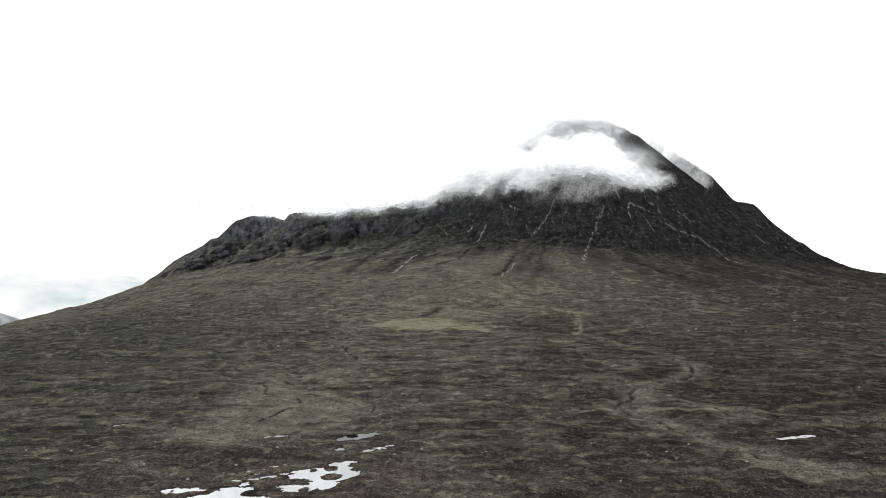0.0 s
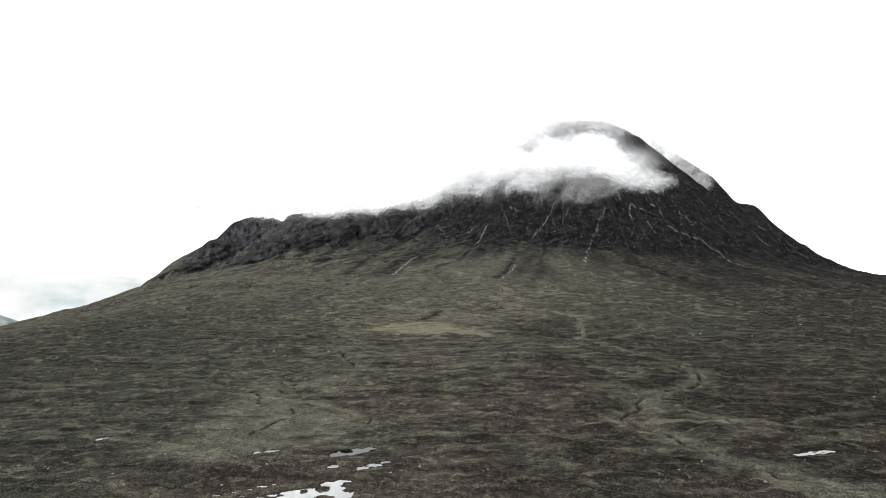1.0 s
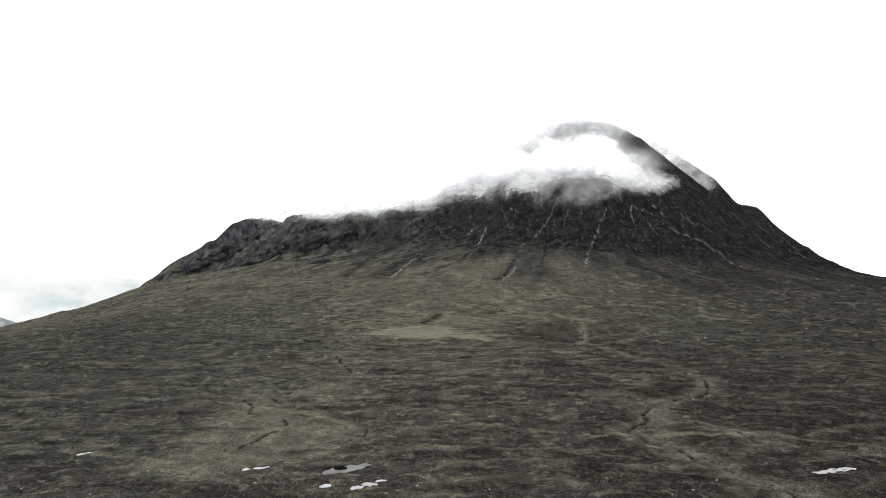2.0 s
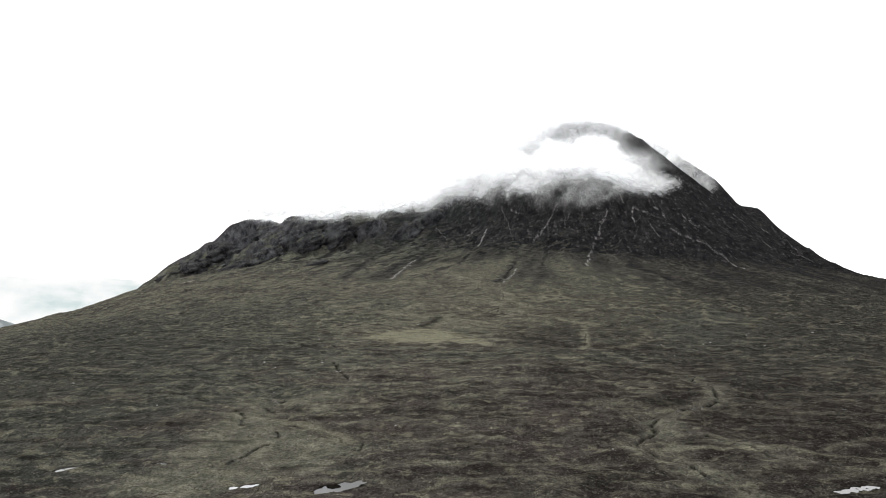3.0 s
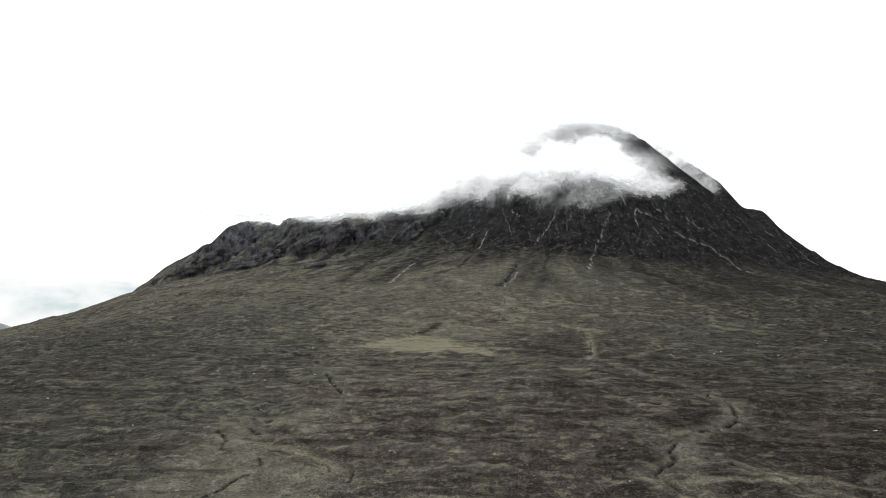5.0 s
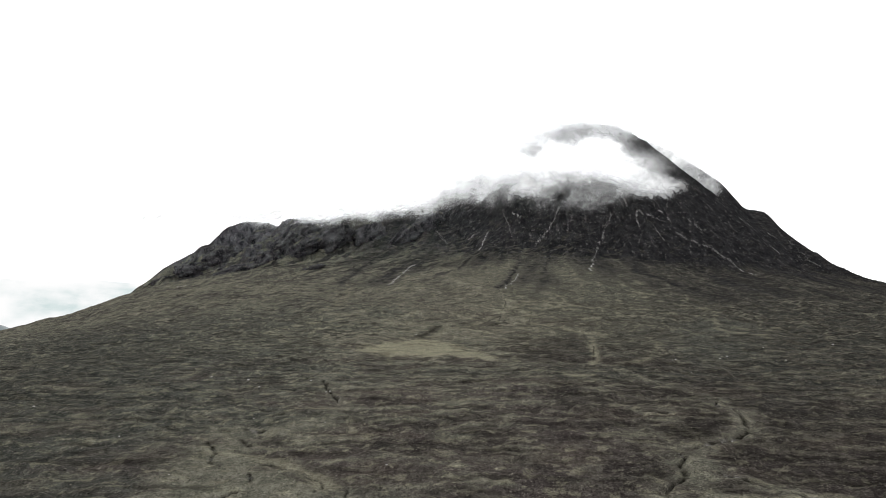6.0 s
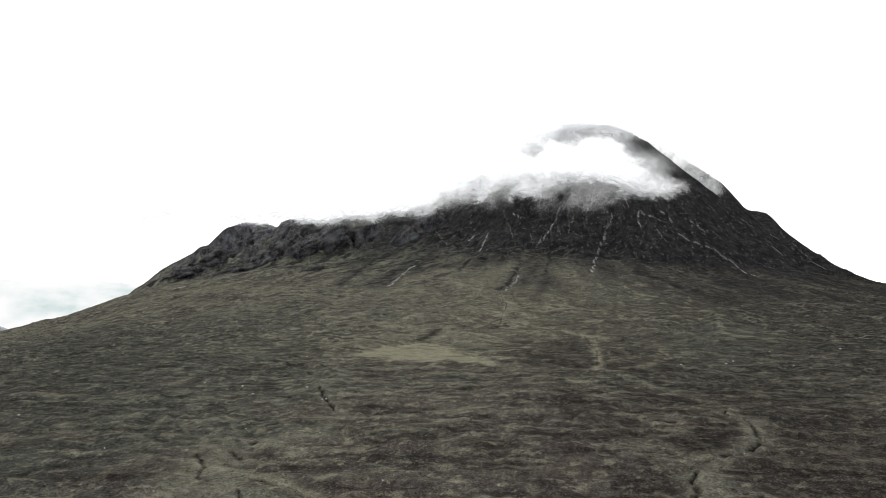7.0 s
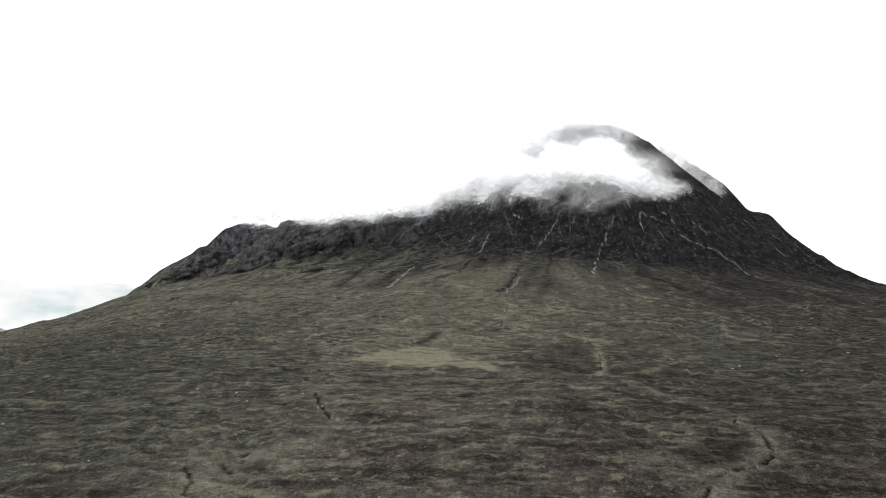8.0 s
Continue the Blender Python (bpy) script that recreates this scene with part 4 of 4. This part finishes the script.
# a line in plan down the face, half width, stones
FACE_CHUTES = [
    ([(133, 2098), (123, 2076), (101, 2007)], 7, 320), ([(338, 2070), (316, 2036), (258, 1977)], 5, 300),
    ([(486, 2038), (455, 1999), (426, 1943), (386, 1849), (362, 1758)], 6, 420), ([(564, 2048), (552, 2026), (550, 1987)], 4, 200),
    ([(564, 2048), (593, 2027), (614, 2015)], 3, 130), ([(632, 1975), (670, 1949), (724, 1928), (762, 1890), (796, 1832)], 4, 420),
    ([(697, 2019), (733, 1988)], 3, 90), ([(178, 1693), (152, 1562), (125, 1475)], 5, 150), ([(534, 2143), (541, 2105), (540, 2073)], 8, 160)]
SMALL_CHUTES = [
    ([(208, 2118), (229, 2074)], 4, 90), ([(623, 2044), (646, 2014)], 5, 110), ([(589, 1991), (601, 1929)], 3, 60), ([(185, 2147), (194, 2064), (196, 2002)], 4, 70),
    ([(62, 2108), (97, 2131)], 4, 60), ([(374, 2040), (348, 1989)], 4, 60), ([(-24, 2210), (11, 2130)], 5, 60)]
WEST_CHUTES = [([(-73, 1883), (-91, 1672), (-115, 1550)], 7, 380), ([(-661, 1792), (-638, 1839)], 4, 90), ([(-682, 2446), (-657, 2394)], 5, 80)]
EAST_CHUTES = [
    ([(1049, 2210), (1058, 2158)], 6, 120), ([(1086, 2146), (1114, 2105)], 6, 120), ([(1115, 2464), (1134, 2403)], 5, 60), ([(1169, 2395), (1150, 2234)], 5, 110),
    ([(945, 2067), (981, 2040)], 4, 60), ([(1137, 2261), (1160, 2172)], 5, 80), ([(895, 2138), (930, 2142)], 4, 40)]


def scree_chute(line, wide, count, seed):
    rng = np.random.default_rng(seed)
    pts = np.array(line, float)
    run = np.concatenate([[0], np.cumsum(np.hypot(*np.diff(pts, axis=0).T))])
    count = int(3.2 * count)
    s = rng.uniform(0, 1, count * 2) * run[-1]
    clump = rough(s / 14, s * 0 + seed, 3, 501)
    s = s[clump > -0.12][:count]
    x, y = np.interp(s, run, pts[:, 0]), np.interp(s, run, pts[:, 1])
    x = x + rng.normal(0, 0.34, len(s)) * wide * (0.5 + 0.8 * np.abs(rough(s / 25, s * 0, 2, 511))) + 5 * wavy(s / 30, s * 0, 521)
    y = y + rng.normal(0, 3, len(s))
    z = land_height(x, y)
    return np.stack([x, y, z], -1), rng.uniform(0.3, 0.95, len(s))


for i, (line, wide, count) in enumerate(FACE_CHUTES + SMALL_CHUTES + WEST_CHUTES + EAST_CHUTES):
    centres, sizes = scree_chute(line, wide, count, 600 + i)
    tagged(rubble("scree_chute", centres, sizes, 640 + i, STONE, "pale loose scree in a gully", mountain), kind="stuff")


# ---- crags: rounded buttresses of bare rock that stand out of the western face ----
def crag(place, half, lean, seed):
    """A rounded block of rock, split by creases. half: its half length, depth and height; lean: degrees."""
    bm = bmesh.new()
    rows, cols = 34, 56
    grid = [[None] * cols for _ in range(rows)]
    for i in range(rows):
        a = math.pi * (i + 0.5) / rows
        for j in range(cols):
            b = 2 * math.pi * j / cols
            p = Vector((math.sin(a) * math.cos(b), math.sin(a) * math.sin(b), math.cos(a)))
            q = Vector((p.x * 0.7, p.y, p.z * 1.5)) + Vector((seed * 3.7, seed * 1.3, 0))
            d = 0.9 + 0.36 * (abs(noise.noise(q * 1.5)) - 0.2) + 0.22 * (abs(noise.noise(q * 3.2)) - 0.2) + 0.08 * (abs(noise.noise(q * 7)) - 0.2)
            if p.z < 0:
                # the foot drops steeply into the slope
                out = math.sin(a) ** 0.55
                p = Vector((out * math.cos(b), out * math.sin(b), p.z))
            grid[i][j] = bm.verts.new((p.x * half[0] * d, p.y * half[1] * d, p.z * half[2] * d))
    for i in range(rows - 1):
        for j in range(cols):
            bm.faces.new((grid[i][j], grid[i + 1][j], grid[i + 1][(j + 1) % cols], grid[i][(j + 1) % cols]))
    bm.faces.new(grid[0])
    bm.faces.new(grid[-1][::-1])
    for f in bm.faces:
        f.smooth = True
    me = bpy.data.meshes.new("crag")
    bm.to_mesh(me)
    bm.free()
    me.materials.append(CRAG)
    ob = new("crag", me)
    ob.parent = mountain
    ob.matrix_basis = pose(*place, 0, -lean, 0)
    return tagged(ob, "rounded grey rock buttress")


def set_in_face(x, z, half, lean, seed):
    """A crag at x and height z, sunk by half into the mountain's face."""
    y = np.linspace(1700, 2650, 400)
    front = y[np.argmax(land_height(np.full(400, float(x)), y) > z)]
    return crag((x, front + 0.30 * half[1], z), half, lean, seed)


# place along the face, height, half length, depth and height, lean
CRAGS = [(-800, 252, (74, 60, 44), 24), (-592, 222, (76, 55, 36), 33), (-872, 204, (62, 50, 30), 15), (-622, 184, (80, 46, 24), 14), (-985, 168, (44, 35, 17), 22),
         (-655, 318, (74, 60, 44), 20), (-480, 322, (74, 60, 44), 35), (-357, 292, (84, 60, 46), 38), (-430, 258, (76, 50, 32), 34), (-235, 300, (66, 60, 54), 45),
         (-335, 178, (36, 26, 9), 20), (-45, 340, (68, 60, 50), 42), (-120, 292, (72, 50, 36), 40), (-530, 276, (68, 50, 34), 36), (-720, 210, (50, 40, 24), 20)]
for i, (x, z, half, lean) in enumerate(CRAGS):
    set_in_face(x, z, half, lean, i + 1)


# ---- boulders on the moor ----
def boulder_mesh(seed):
    bm = bmesh.new()
    bmesh.ops.create_icosphere(bm, subdivisions=2, radius=1)
    for v in bm.verts:
        d = 1 + 0.32 * noise.noise(v.co * 1.3 + Vector((seed * 7.1, 0, 0))) + 0.12 * noise.noise(v.co * 3.1 + Vector((0, seed * 3.3, 0)))
        v.co = Vector((v.co.x * 1.15, v.co.y * 0.9, v.co.z * 0.62)) * d
    me = bpy.data.meshes.new("boulder")
    bm.to_mesh(me)
    bm.free()
    me.materials.append(STONE)
    return me


STONES = [boulder_mesh(k) for k in range(5)]
rng = np.random.default_rng(77)
# the last two listed stones are added for glints of water in the east burn
spots = [(-190, 662, 0.8), (-156, 650, 1.0), (-104, 643, 1.0), (278, 778, 1.0), (295, 802, 1.1), (320, 826, 0.8), (366, 873, 0.8), (340, 770, 0.9), (464, 906, 1.2), (228, 760, 0.8), (222, 752, 0.6),
         (-82, 603, 1.0), (-84, 598, 0.7), (158, 466, 0.5), (120, 440, 0.5)]
for k in range(34):
    far = 1 / rng.uniform(1 / 1300, 1 / 230)
    spots.append((far * math.tan(rng.uniform(-0.6, 0.6)), far, rng.uniform(0.3, 0.6) * (0.7 + far / 900)))
for k, (x, y, size) in enumerate(spots):
    if any(lobes(np.array([x]), np.array([y]), p[0])[0] > -0.5 for p in POOLS):
        continue
    z = float(moor_height(np.array([x]), np.array([y]))[0])
    ob = new("boulder", STONES[k % 5])
    ob.matrix_world = pose(x, y, z + 0.25 * size, rng.uniform(-12, 12), rng.uniform(-12, 12), rng.uniform(0, 360)) @ Matrix.Diagonal((size, size, size, 1))
    tagged(ob, "pale grey weathered boulder on the heather moor", "boulder", "boulders on the moor")


# ---- heather and grass tussocks ----
def tuft_material():
    m = Nodes("heather_and_grass_tufts")
    g = m.n.new("ShaderNodeNewGeometry").outputs["Random Per Island"]
    ramp = m.n.new("ShaderNodeValToRGB")
    for at, c in ((0.0, (0.018, 0.016, 0.014)), (0.5, (0.036, 0.032, 0.027)), (0.8, (0.062, 0.056, 0.045)), (1.0, (0.150, 0.137, 0.110))):
        e = ramp.color_ramp.elements[0] if at == 0 else ramp.color_ramp.elements[-1] if at == 1 else ramp.color_ramp.elements.new(at)
        e.position, e.color = at, (*c, 1)
    m.l.new(g, ramp.inputs[0])
    return m.finish(m.mix(1.0, ramp.outputs[0], m.remap(m.grain(3, 3), 0.3, 0.7, 0.6, 1.4), "MULTIPLY"), 1.0, None, 0.0)


count = 150000
far = 1 / rng.uniform(1 / 900, 1 / 185, count)
side = far * np.tan(rng.uniform(-0.72, 0.72, count))
thick = rough(side / 9, far / 7, 3, 701) + 0.4 * rough(side / 45, far / 30, 2, 711)
dry = np.ones(count, bool)
for pool in POOLS:
    dry &= in_water(side, far, pool) < -0.12
for line, wide, deep in BURNS:
    d = off_line(side, far, line)
    dry &= (d > 1.6 * wide) & ((d > 5) | (rng.uniform(0, 1, count) < 0.3))
dry &= lobes(side, far, HAG) < -0.2
for ring, soft, much in OLIVE_PATCHES:
    dry &= (in_patch(side, far, ring, soft) < 0.5) | (rng.uniform(0, 1, count) < 0.25)
pick = dry & (thick + rng.normal(0, 0.15, count) > -0.05)
side, far = side[pick], far[pick]
sizes = rng.uniform(0.10, 0.32, len(side)) * (0.8 + far / 600)
tufts = rubble("tussocks", np.stack([side, far, moor_height(side, far)], -1), sizes, 721, tuft_material(), "", None, 0.15)
tagged(tufts, "brown heather and dry grass tussocks on the moor", "tussocks", kind="stuff")
